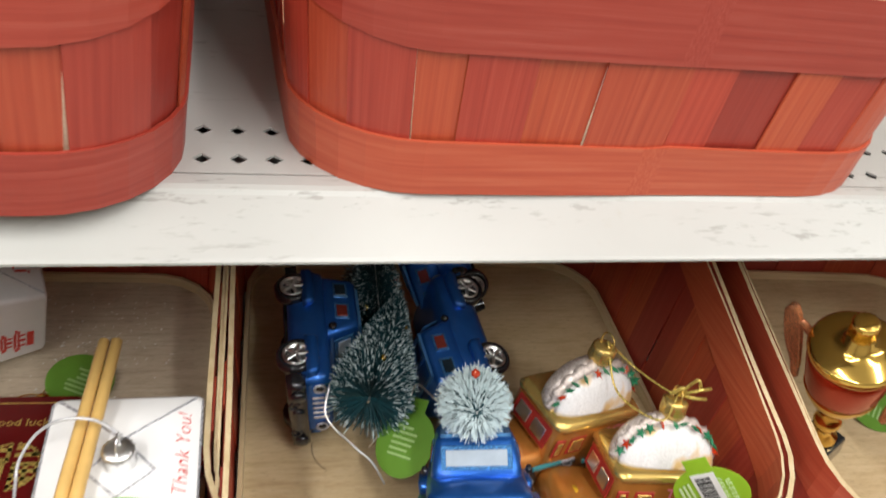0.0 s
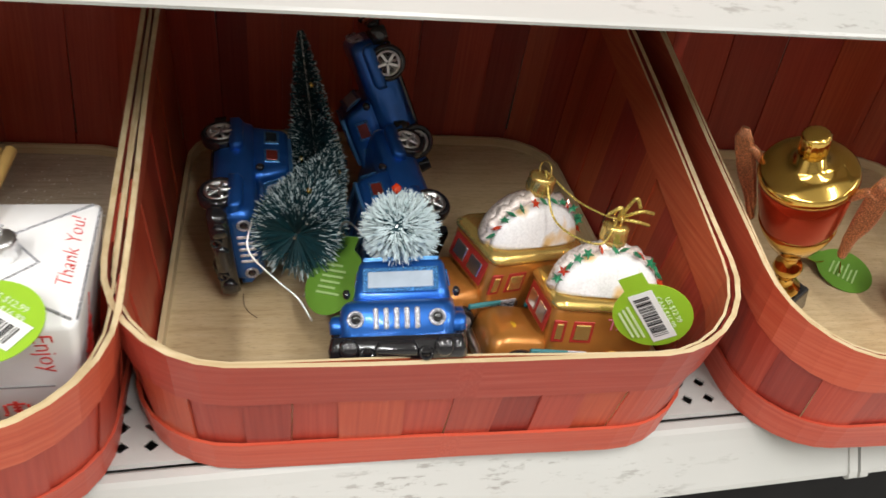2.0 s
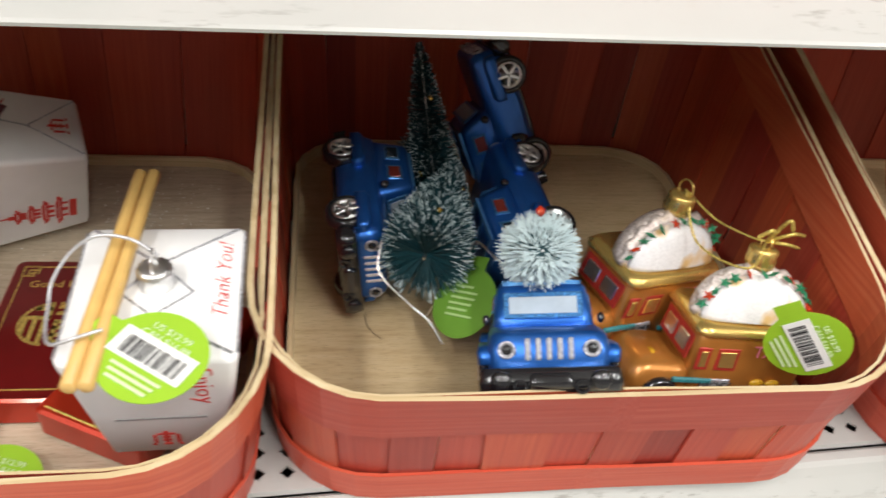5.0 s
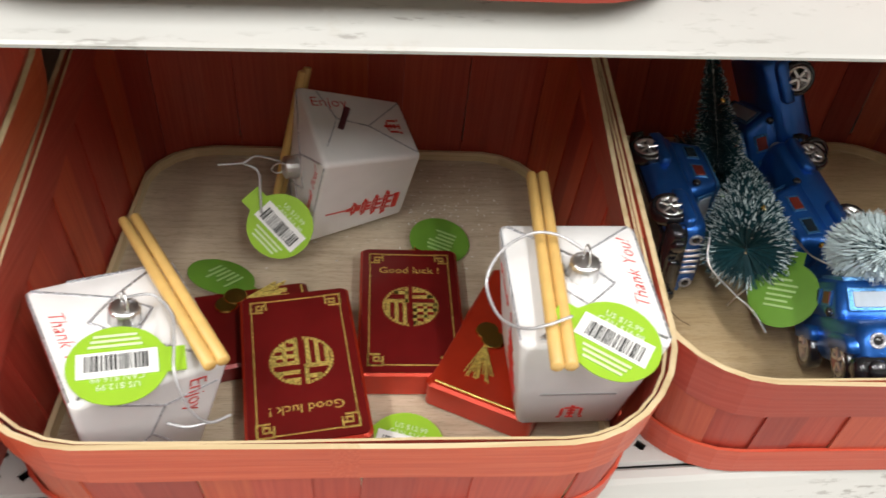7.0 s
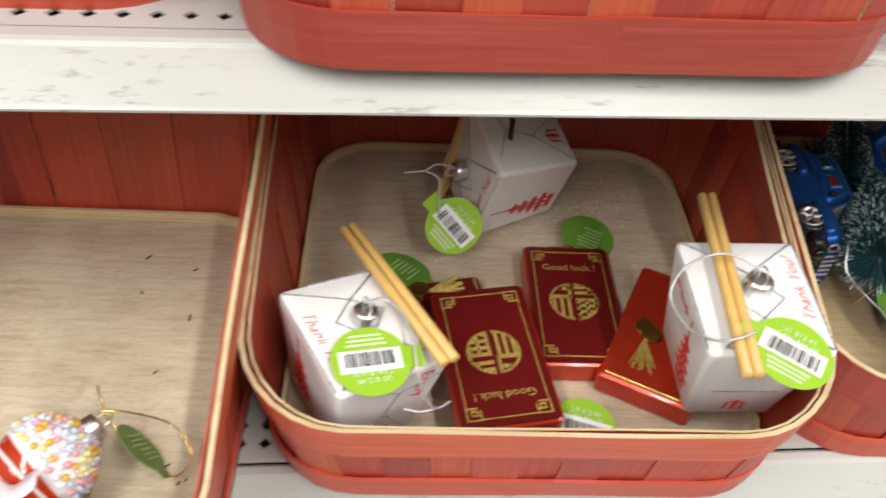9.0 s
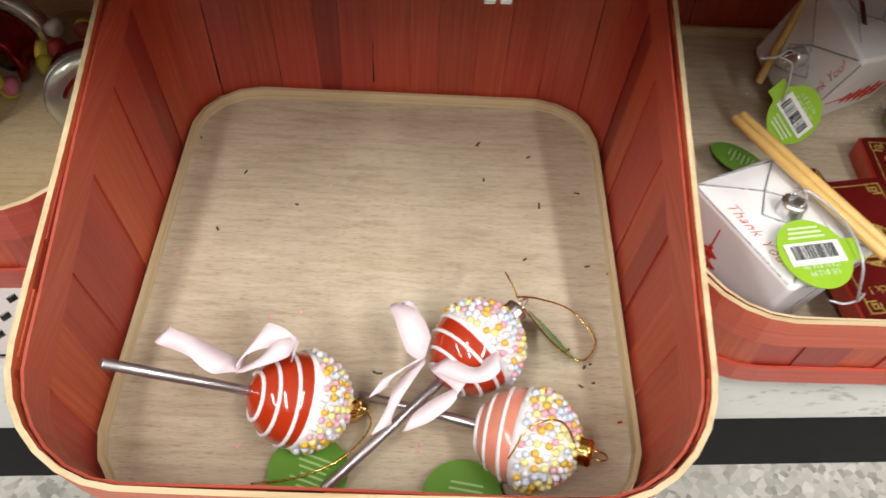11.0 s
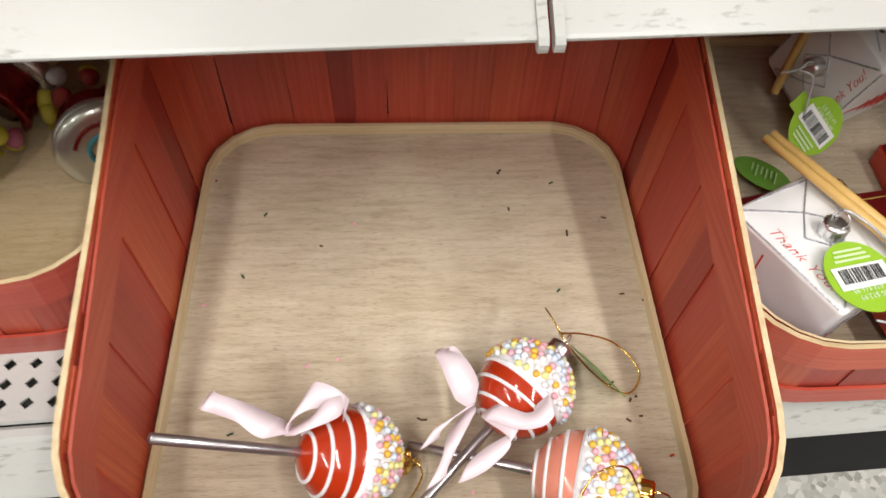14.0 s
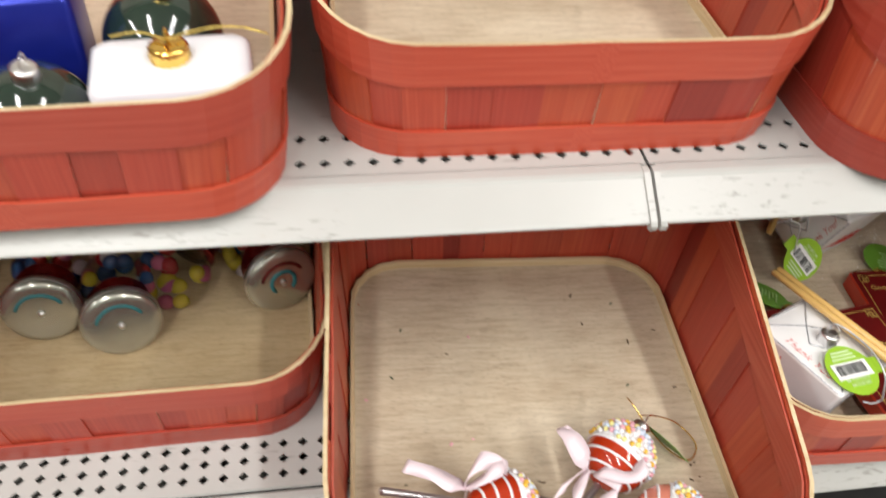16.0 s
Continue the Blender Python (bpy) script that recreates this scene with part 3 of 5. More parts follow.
def carton(m, label, sticks, tag_m, cords, tag_back=False, seed=1, with_bar=False):
    t = thing("carton_ornament", m, label, "ornament", "take-out carton ornaments")
    f = lambda z: (BW + (CW - BW) * z / CH, BL + (CL - BL) * z / CH)
    rings = [(BW - 0.002, BL - 0.002, 0.003, 0.0, 0, 0), (*f(0.002), 0.0035, 0.002, 0, 0), (*f(CH * 0.5), 0.0035, CH * 0.5, 0, 0), (*f(CH - 0.004), 0.004, CH - 0.004, 0, 0), (CW - 0.0004, CL - 0.0004, 0.0045, CH - 0.0012, 0, 0), (CW - 0.0024, CL - 0.0024, 0.005, CH, 0, 0), (CW * 0.5, CL * 0.5, 0.006, CH + 0.0020, 0, 0), (0.008, 0.009, 0.006, CH + 0.0026, 0, 0)]
    part("body", rounded_loft(rings), M_WHITE_GLAZE, t, smooth=True)
    z, e = CH + 0.0027, CH + 0.0004
    part("fold_line", line_bm([((-CW + 0.004, CL - 0.003, e), (0.0, 0.013, z)), ((CW - 0.004, CL - 0.003, e), (0.0, 0.013, z)),
                                ((0.0, 0.013, z), (0.016, -0.005, z - 0.0004)), ((0.016, -0.005, z - 0.0004), (0.0, -0.019, z - 0.0006)), ((0.0, -0.019, z - 0.0006), (-0.015, -0.005, z - 0.0004)), ((-0.015, -0.005, z - 0.0004), (0.0, 0.013, z)),
                                ((0.0, -0.019, z - 0.0006), (-CW + 0.010, -CL + 0.004, e)), ((-CW + 0.010, -CL + 0.004, e), (CW - 0.020, -CL + 0.002, e)), ((0.0, -0.019, z - 0.0006), (CW - 0.003, -CL + 0.003, e))], 0.00075), M_SILVER_GLITTER, t, "silver glitter fold lines")
    for sx in (1, -1):
        part("rim_line", line_bm([((sx * (CW - 0.0008), CL - 0.004, CH - 0.0006), (sx * (CW - 0.0008), -CL + 0.004, CH - 0.0006))], 0.0006), M_SILVER_GLITTER, t, "silver glitter edge line")
    # thin shadow line across the front end, painted on in grey
    part("hollow_line", rects_bm([(-0.020, -0.0006, 0.020, 0.0006)], 0.0003), M_GREY_SHADE, t, "thin painted grey shadow line", end_pose(-1, 0, CH * 0.42) @ pose(0, 0, 0, 0, 0, 90))
    letters("Thank You!", 0.0104, M_RED_INK, t, pose(CW - 0.0090, 0.004, CH + 0.0010, 0, 2.6, 0) @ pose(0, 0, 0, 0, 0, 90), shear=0.35, label="red painted lettering", thin=-0.00022)
    tilt = math.degrees(math.atan((CW - BW) / CH))
    for side in (1, -1):
        letters("Enjoy", 0.0125, M_RED_INK, t, end_pose(side, -0.021, CH - 0.019), label="red painted lettering", thin=-0.0002)
        part("gusset_line", line_bm([((-BW + 0.003, -side * 0, 0), (0, 0, 0.030)), ((BW - 0.003, 0, 0), (0, 0, 0.030)), ((0, 0, 0.030), (-0.006, 0, 0.052)), ((-0.006, 0, 0.052), (-CW * 0.85, 0, 0.060)), ((-0.006, 0, 0.052), (0.020, 0, 0.066))], 0.0006), M_SILVER_GLITTER, t, "silver glitter gusset lines", Matrix.Translation((0, side * (BL + 0.0003), 0.002)) @ pose(0, 0, 0, -side * math.degrees(math.atan((CL - BL) / CH)), 0, 0 if side > 0 else 180))
        part("seal", rects_bm([(q * 0.0010, b * 0.0010, c * 0.0010, d * 0.0010) for q, b, c, d in ((-6, -3, -4.4, 4), (-2, -5, 2, -3.6), (-2, -1.4, 2, 0), (-2, 1.4, 2, 2.8), (4.4, -3, 6, 4), (-4, 4, 4, 5.2), (-7, -5, -5, -3.8), (5, -5, 7, -3.8), (-0.8, -3, 0.8, 4), (-1, 5.2, 1, 7))]), M_RED_INK, t, "red painted seal", end_pose(side, 0, 0.013) @ pose(0, 0, 0, 0, 0, 90))
        part("pagoda_print", rects_bm(pagoda(0.044)), M_RED_INK, t, "red painted pagoda", Matrix.Translation((side * (BW + 0.0014), -0.012, 0.008)) @ pose(0, 0, 0, 90, 0, 90 * side) @ pose(0, 0, 0, tilt, 0, 0) @ Matrix.Diagonal((0.62, 1, 1, 1)))
        if side < 0:
            part("script_print", rects_bm([(-0.014, 0.004, -0.004, 0.0052), (-0.012, 0.0, -0.011, 0.006), (-0.003, 0.001, 0.006, 0.0022), (-0.002, 0.001, -0.001, 0.006), (0.007, 0.002, 0.014, 0.0032), (0.010, -0.001, 0.011, 0.006)]), M_RED_INK, t, "red painted script", Matrix.Translation((side * (CW - 0.0017), 0.010, CH - 0.016)) @ pose(0, 0, 0, 90, 0, 90 * side) @ pose(0, 0, 0, tilt, 0, 0))
    if with_bar:
        # small dark maroon bar laid on one end panel
        part("handle_tab", box_bm(0.024, 0.0042, 0.0010, 0.0004, 1), M_MAROON, t, "small dark maroon bar on the end panel", end_pose(1, -0.006, CH - 0.026, 0.0008) @ pose(0, 0, 0, 0, 0, 62))
    for p, q in sticks:
        way = (Vector(q) - Vector(p))
        part("chopstick", lathe_bm([(0.0024, 0), (0.0030, 0.0006), (0.0031, way.length * 0.5), (0.0033, way.length - 0.0006), (0.0027, way.length)], 14), M_STICK, t, "yellow bamboo chopstick", Matrix.Translation(p) @ way.to_track_quat("Z", "Y").to_matrix().to_4x4(), smooth=True)
    crown_cap(t, pose(0.0, 0.0, CH + 0.0045), M_SILVER, 1.15)
    for ctrl in cords:
        cord(t, ctrl, M_CORD, 0.0008, "twisted silver cord")
    if tag_m is not None:
        hang_tag(t, tag_m, tag_back, seed=seed)
    return t


def inside(m, *pts):
    i = m.inverted()
    return [tuple(i @ Vector(q)) for q in pts]


M_GREY_SHADE = plain("grey_shadow_line", (0.30, 0.29, 0.29), 0.6, var=0.1)
M_MAROON = plain("dark_maroon", (0.11, 0.03, 0.04), 0.4, var=0.1)
M_CORD = plain("twisted_silver_thread", (0.66, 0.66, 0.68), 0.35, 0.35, var=0.25, scale=900)
cl = axes((-0.3945, 0.3389, 0.1775), (0.4591, -0.8877, -0.0336), (0.1289, 0.0291, 0.9912))
carton(cl, "white take-out carton ornament with yellow chopsticks and green tag",
       [inside(cl, (-0.3985 + d, 0.4160 + d * 0.5, 0.2590), (-0.3395 + d, 0.3065 + d * 0.5, 0.2570)) for d in (0.0, 0.0058)],
       cl.inverted() @ axes((-0.3810, 0.3080, 0.2590), (0.97, 0.20, -0.10), (0.10, -0.10, 1.0)),
       [inside(cl, (-0.384, 0.345, 0.266), (-0.372, 0.352, 0.261), (-0.361, 0.339, 0.260), (-0.357, 0.319, 0.262), (-0.355, 0.302, 0.257), (-0.350, 0.297, 0.238), (-0.343, 0.300, 0.224), (-0.334, 0.308, 0.219)),
        inside(cl, (-0.362, 0.298, 0.227), (-0.353, 0.297, 0.225), (-0.343, 0.300, 0.224))], seed=2)
cr = axes((-0.157, 0.3421, 0.2000), (0.0319, 0.9968, 0.0731), (-0.0113, -0.0728, 0.9973)) @ Matrix.Diagonal((1, 1, 1.07, 1))
carton(cr, "white take-out carton ornament with chopsticks, lying on a red booklet",
       [inside(cr, (-0.1715 + d, 0.4085, 0.2940), (-0.1845 + d, 0.2750, 0.2835)) for d in (0.0, 0.0064)],
       cr.inverted() @ axes((-0.1550, 0.2890, 0.2850), (-0.80, 0.58, 0.10), (0.12, -0.22, 0.95)),
       [inside(cr, (-0.157, 0.342, 0.294), (-0.169, 0.349, 0.298), (-0.183, 0.349, 0.300), (-0.196, 0.351, 0.289), (-0.204, 0.345, 0.278), (-0.205, 0.336, 0.272), (-0.202, 0.316, 0.274), (-0.195, 0.299, 0.284), (-0.186, 0.294, 0.291), (-0.174, 0.298, 0.292))], seed=5)
cb = axes((-0.2333, 0.5436, 0.2153), (0.1715, -0.2314, 0.9576), (-0.9528, -0.2862, 0.1014))
carton(cb, "white take-out carton ornament lying on its side at the back",
       [inside(cb, (-0.3020 + d * 0.6, 0.5560 + d, 0.2790), (-0.3240 + d * 0.6, 0.5330 + d, 0.1880)) for d in (0.0, 0.0058)],
       cb.inverted() @ axes((-0.3180, 0.4780, 0.2040), (-0.55, 0.25, 0.60), (0.10, -0.85, 0.50)),
       [inside(cb, (-0.318, 0.512, 0.234), (-0.332, 0.500, 0.246), (-0.341, 0.495, 0.244), (-0.356, 0.490, 0.246)), inside(cb, (-0.341, 0.495, 0.244), (-0.331, 0.490, 0.241), (-0.330, 0.485, 0.228), (-0.330, 0.480, 0.214))], seed=9, with_bar=True)

# ---- red booklet ornaments ----


def medallion(r):
    """Gold medallion of thick strokes cut to a circle."""
    out = []

    def bar(x0, y0, x1, y1):
        n = 10
        for k in range(n):
            if abs(x1 - x0) >= abs(y1 - y0):
                a, b = x0 + (x1 - x0) * k / n, x0 + (x1 - x0) * (k + 1) / n
                if ((a + b) / 2) ** 2 + max(y0 * y0, y1 * y1) < 1.0:
                    out.append((a * r, y0 * r, b * r, y1 * r))
            else:
                a, b = y0 + (y1 - y0) * k / n, y0 + (y1 - y0) * (k + 1) / n
                if ((a + b) / 2) ** 2 + max(x0 * x0, x1 * x1) < 1.0:
                    out.append((x0 * r, a * r, x1 * r, b * r))

    for y in (0.72, 0.40, -0.98):
        bar(0.08, y, 0.95, y + 0.16)
    for y in (0.08, -0.22, -0.55, -0.86):
        bar(0.08, y - 0.08, 0.98, y + 0.08)
    for x in (0.08, 0.46, 0.82):
        bar(x, -0.86, x + 0.14, 0.08)
    bar(0.62, 0.40, 0.78, 0.72)
    for y in (0.62, 0.18):
        bar(-0.95, y, -0.08, y + 0.17)
    for x in (-0.22, -0.52, -0.82):
        bar(x - 0.07, -0.95, x + 0.07, 0.2)
    bar(-0.6, 0.62, -0.44, 0.95)
    bar(-0.2, 0.2, -0.06, 0.98)
    for k in range(44):
        a = 2 * math.pi * k / 44
        if abs(math.cos(a)) > 0.06:
            out.append((r * math.cos(a) * 0.98 - 0.0009, r * math.sin(a) * 0.98 - 0.0009, r * math.cos(a) * 0.98 + 0.0009, r * math.sin(a) * 0.98 + 0.0009))
    return out


def corner_knot(x, y, sx, sy):
    u = 0.0011
    rs = [(0, 0, 9, 1), (0, 0, 1, 9), (3, 3, 9, 4), (3, 3, 4, 9), (8, 0, 9, 7), (0, 8, 7, 9), (3, 6, 7, 7), (6, 3, 7, 7)]
    return [(x + sx * a * u, y + sy * b * u, x + sx * c * u, y + sy * d * u) for a, b, c, d in rs]


def booklet(m, label, front=True, thick=0.019, skin=None, coins=(-0.014, -0.004)):
    t = thing("booklet_ornament", m, label, "ornament", "red booklet ornaments")
    hx, hy = 0.033, 0.0575
    part("body", rounded_loft([(hx - 0.0012, hy - 0.0012, 0.003, 0, 0, 0), (hx, hy, 0.004, 0.0012, 0, 0), (hx, hy, 0.004, thick - 0.002, 0, 0), (hx - 0.0018, hy - 0.0018, 0.004, thick - 0.0003, 0, 0), (hx - 0.0022, hy - 0.0022, 0.004, thick - 0.0003, 0, 0)]), skin or M_BOOK_SIDE, t, smooth=False)
    top = thick - 0.0003
    if front:
        part("cover", rounded_loft([(hx - 0.0013, hy - 0.0013, 0.004, top - 0.0009, 0, 0), (hx - 0.0016, hy - 0.0016, 0.004, top + 0.0003, 0, 0)]), M_BOOK, t, "deep red cover")
        z = pose(0, 0, top + 0.0003)
        fr = [(-0.026, 0.050, 0.026, 0.0507), (-0.026, -0.0507, 0.026, -0.050), (-0.0267, -0.050, -0.026, 0.050), (0.026, -0.050, 0.0267, 0.050)]
        part("border", rects_bm(fr), M_GOLD_GLITTER, t, "gold glitter border", z)
        for sx, sy in ((1, 1), (1, -1), (-1, 1), (-1, -1)):
            part("corner_ornament", rects_bm(corner_knot(-sx * 0.0272, -sy * 0.0512, sx, sy)), M_GOLD_GLITTER, t, "gold glitter corner knot", z)
        part("medallion", rects_bm(medallion(0.0175)), M_GOLD_GLITTER, t, "round gold glitter medallion", z)
        letters("Good luck !", 0.0085, M_GOLD_GLITTER, t, pose(0, 0.034, top + 0.0005), label="gold glitter lettering")
    else:
        part("fold_line", tube_bm([(-0.028, -hy + 0.004, top + 0.0004), (0.0, -hy + 0.0036, top + 0.0004), (0.029, -hy + 0.004, top + 0.0004)], 0.0006, 6), M_GOLD_GLITTER, t, "thin gold edge line")
        for dx in (-0.001, 0.005):
            part("coin", lathe_bm([(0.0068, 0), (0.0074, 0.0006), (0.0068, 0.0014), (0.0026, 0.0015)], 28), M_GOLD, t, "small gold coin", pose(dx + coins[0], coins[1] - dx, top + 0.0006 * (1 + (dx > 0))))
        rnd = random.Random(4)
        part("tassel", line_bm([((coins[0] + 0.002, coins[1] - 0.010, top + 0.001), (coins[0] + 0.008 + rnd.uniform(-0.011, 0.009), coins[1] - 0.036 + rnd.uniform(-0.003, 0.006), top + 0.0006)) for _ in range(16)], 0.0005), M_GOLD_GLITTER, t, "gold thread tassel")
    return t


b1 = booklet(pose(-0.3005, 0.3580, FLOOR_Z + 0.0145, 0, -1.5, 6) @ pose(0, 0, 0, 0, 0, 180), "deep red booklet ornament with gold lettering, upside down")
b2 = booklet(pose(-0.2340, 0.4145, FLOOR_Z, 0, 0, -3), "deep red booklet ornament with gold lettering lying flat")
crown_cap(b2, pose(0.005, 0.059, 0.010, -90, 0, 0), M_GOLD, 0.7)
b3 = booklet(pose(-0.1735, 0.3840, FLOOR_Z + 0.0010, 0.5, 0, -30), "orange-red booklet ornament, coin and tassel side up", False)
b4 = booklet(pose(-0.3520, 0.4050, FLOOR_Z, 0, 0, 100), "deep red booklet ornament with coins, half under another", False, 0.0135, M_BOOK, (0.0200, -0.006))


hang_tag(b2, pose(0.024, 0.083, 0.006, 9, 6, 0) @ pose(0, 0, 0, 0, 0, 160), True, seed=12)
hang_tag(b1, b1.matrix_basis.inverted() @ axes((-0.2440, 0.3160, 0.1745), (-0.9, 0.3, 0.05), (0, -0.1, 1)), False, seed=14)
hang_tag(b4, b4.matrix_basis.inverted() @ axes((-0.3570, 0.4570, 0.1790), (0.8, -0.55, -0.1), (0.20, 0.28, 1.0)), True, seed=15)
cord(b2, [(0.004, 0.066, 0.009), (-0.006, 0.072, 0.004), (-0.015, 0.070, 0.002), (-0.018, 0.060, 0.001)], M_GOLD, 0.0005, "thin gold cord")

# ---- blue car ornaments with bottle-brush trees ----


def bottle_brush(name, parent, m, length, radius, count, seed, frost=0.35, round_end=0.0):
    """Wire brush tree along z from a wide base to a tip."""
    rnd = random.Random(seed)
    verts, faces, fm = [], [], []
    for k in range(count):
        g = rnd.random() ** 1.7
        z = length * g
        rr = radius * (1 - g) ** 0.8 * (1 if g > 0.05 else 0.93) + 0.002
        if round_end:
            rr = radius * math.sqrt(max(0.0, 1 - (2 * g - 1) ** 2)) * rnd.uniform(0.92, 1.0) + 0.001
        a = rnd.uniform(0, 2 * math.pi)
        tilt = rnd.uniform(-0.12, 0.35) + (0.9 * (g - 0.5) if round_end else 0) + (rnd.uniform(-0.55, 0.0) if g < 0.09 and not round_end else 0)
        d = Vector((math.cos(a), math.sin(a), tilt)).normalized()
        s = Vector((-math.sin(a), math.cos(a), 0)) * rnd.choice((0.00012, 0.00017, 0.00022))
        if rnd.random() < 0.5:
            s = Vector((0, 0, 0.00018))
        base = Vector((0, 0, z))
        cut = 1 - frost * rnd.uniform(0.3, 1.3)
        rl = rr * rnd.uniform(0.8, 1.06)
        p, q, e = base + d * 0.0005, base + d * rl * cut, base + d * rl
        i = len(verts)
        wide = s * rnd.uniform(1.2, 2.4)
        verts += [p - s, p + s, q + s, q - s, q + wide, q - wide, e + wide * 0.6, e - wide * 0.6]
        faces += [(i, i + 1, i + 2, i + 3), (i + 5, i + 4, i + 6, i + 7)]
        fm += [0, 1 if frost > 0.3 or rnd.random() < 0.4 else 0]
    tree = part(name, mesh_from(name, verts, faces, [M_BRISTLE, M_FROST], None, fm), parent=parent, label="frosted teal bottle-brush tree", m=m)
    part("wire", tube_bm([(0, 0, -0.004), (0, 0, length * 0.5), (0, 0, length)], 0.0009, 6), M_SILVER, tree)
    for k in range(5):
        g, a = 0.15 + 0.16 * k, 2.4 * k + seed
        rr = radius * (1 - g) ** 0.85 * 0.95
        part("bauble", lathe_bm([(0.0003, -0.003), (0.0018, -0.0015), (0.0019, 0.0004), (0.0008, 0.002)], 10), (M_GOLD, M_POP_RED, M_LIME)[k % 3], tree, "tiny shiny bauble", pose(rr * math.cos(a), rr * math.sin(a), g * length), smooth=True)
    return tree


M_BRISTLE = plain("teal_bristle", (0.008, 0.062, 0.078), 0.6, var=0.4, scale=300)
M_FROST = plain("frosted_tip", (0.62, 0.74, 0.76), 0.7, var=0.1)
M_LIME = plain("lime_bauble", (0.25, 0.6, 0.05), 0.2, 0.5, var=0.1)


M_WINDOW_RED = plain("dull_red_window", (0.20, 0.03, 0.02), 0.3, 0.3, var=0.25)
M_WINDOW_DARK = plain("dark_window", (0.02, 0.035, 0.05), 0.2, 0.4, var=0.25)
M_BLUE_GLITTER = glitter("blue_glitter", (0.06, 0.22, 0.50))


def wheel(parent, m):
    w = part("wheel", lathe_bm([(0.0090, -0.0045), (0.0122, -0.0040), (0.0132, -0.002), (0.0132, 0.003), (0.0120, 0.0045), (0.0096, 0.0046), (0.0092, 0.0030), (0.002, 0.0030)], 28), M_BLACK, parent, "black tyre", m, smooth=True)
    part("rim", lathe_bm([(0.0088, 0.0028), (0.0092, 0.0046), (0.0078, 0.0048), (0.0074, 0.0030), (0.001, 0.0030)], 28), M_SILVER, w, "silver wheel rim", smooth=True)
    for k in range(5):
        a = 2 * math.pi * k / 5
        part("spoke", box_bm(0.0068, 0.0022, 0.0018, 0.0004, 1), M_SILVER, w, m=pose(0.0042 * math.cos(a), 0.0042 * math.sin(a), 0.0042, 0, 0, math.degrees(a)))
    return w


def blue_car(m, label, tree_m, tree_args):
    """Front along -y, resting on z = 0."""
    t = thing("car_ornament", m, label, "ornament", "blue car ornaments")
    part("body", rounded_loft([(0.026, 0.046, 0.006, 0.008, 0, 0), (0.0295, 0.050, 0.007, 0.013, 0, 0), (0.0300, 0.0505, 0.007, 0.026, 0, 0), (0.0285, 0.049, 0.008, 0.0325, 0, 0), (0.0265, 0.047, 0.009, 0.0345, 0, 0)]), M_BLUE, t, smooth=True)
    part("cabin", rounded_loft([(0.0275, 0.0290, 0.006, 0.032, 0, 0.017), (0.0262, 0.0270, 0.006, 0.040, 0, 0.018), (0.0240, 0.0235, 0.006, 0.0535, 0, 0.0195), (0.0225, 0.0215, 0.006, 0.0560, 0, 0.0195)]), M_BLUE, t, smooth=True)
    part("windscreen", box_bm(0.0420, 0.0010, 0.0145, 0.0004, 1), M_BLUE_GLITTER, t, "blue glitter windscreen frame", pose(0, -0.0095, 0.0455, -21, 0, 0))
    part("windscreen_glass", box_bm(0.0360, 0.0010, 0.0095, 0.0003, 1), M_PALE_GLASS, t, m=pose(0, -0.0100, 0.0455, -21, 0, 0))
    part("roof_rack", rects_bm([(-0.021, -0.002, 0.021, 0.0005), (-0.021, 0.014, 0.021, 0.0165), (-0.021, 0.032, 0.021, 0.0345), (-0.021, -0.002, -0.0185, 0.0345), (0.0185, -0.002, 0.021, 0.0345)], 0.0022), M_BLUE_LIGHT, t, m=pose(0, 0, 0.0558))
    for sx in (1, -1):
        for y in (0.006, 0.026):
            part("side_window", box_bm(0.0010, 0.0140, 0.0100, 0.0004, 1), M_BLUE_GLITTER, t, "blue glitter window frame", pose(sx * 0.0258, y + 0.004, 0.0455, 0, -sx * 10, 0))
            part("side_glass", box_bm(0.0010, 0.0105, 0.0072, 0.0003, 1), M_WINDOW_RED if y < 0.01 else M_WINDOW_DARK, t, m=pose(sx * 0.0263, y + 0.004, 0.0455, 0, -sx * 10, 0))
        part("mirror", lathe_bm([(0.001, -0.002), (0.0028, -0.001), (0.0028, 0.001), (0.001, 0.002)], 12), M_BLACK, t, m=pose(sx * 0.0305, -0.007, 0.038, 0, 90, 0), smooth=True)
        part("headlight", lathe_bm([(0.0042, 0), (0.0044, 0.0012), (0.0034, 0.0016), (0.0032, 0.0006), (0.0010, 0.0008)], 20), M_SILVER_GLITTER, t, "silver headlight", pose(sx * 0.0205, -0.0503, 0.0265, 90, 0, 0), smooth=True)
        part("lamp_lens", lathe_bm([(0.0026, 0), (0.0022, 0.0008), (0.0005, 0.0012)], 16), M_BLACK, t, m=pose(sx * 0.0205, -0.0510, 0.0265, 90, 0, 0), smooth=True)
        for y in (-0.031, 0.030):
            part("wheel_arch", rounded_loft([(0.0045, 0.0165, 0.003, 0.0, 0, 0), (0.005, 0.0160, 0.003, 0.006, 0, 0), (0.004, 0.0125, 0.003, 0.0085, 0, 0)]), M_BLUE, t, m=pose(sx * 0.0300, y, 0.0190), smooth=True)
            wheel(t, pose(sx * 0.0298, y, 0.0132, 0, 90 * sx, 0))
    for k in range(5):
        part("grille_bar", box_bm(0.0026, 0.0012, 0.0110, 0.0006, 1), M_SILVER_GLITTER, t, m=pose((k - 2) * 0.0052, -0.0506, 0.0265))
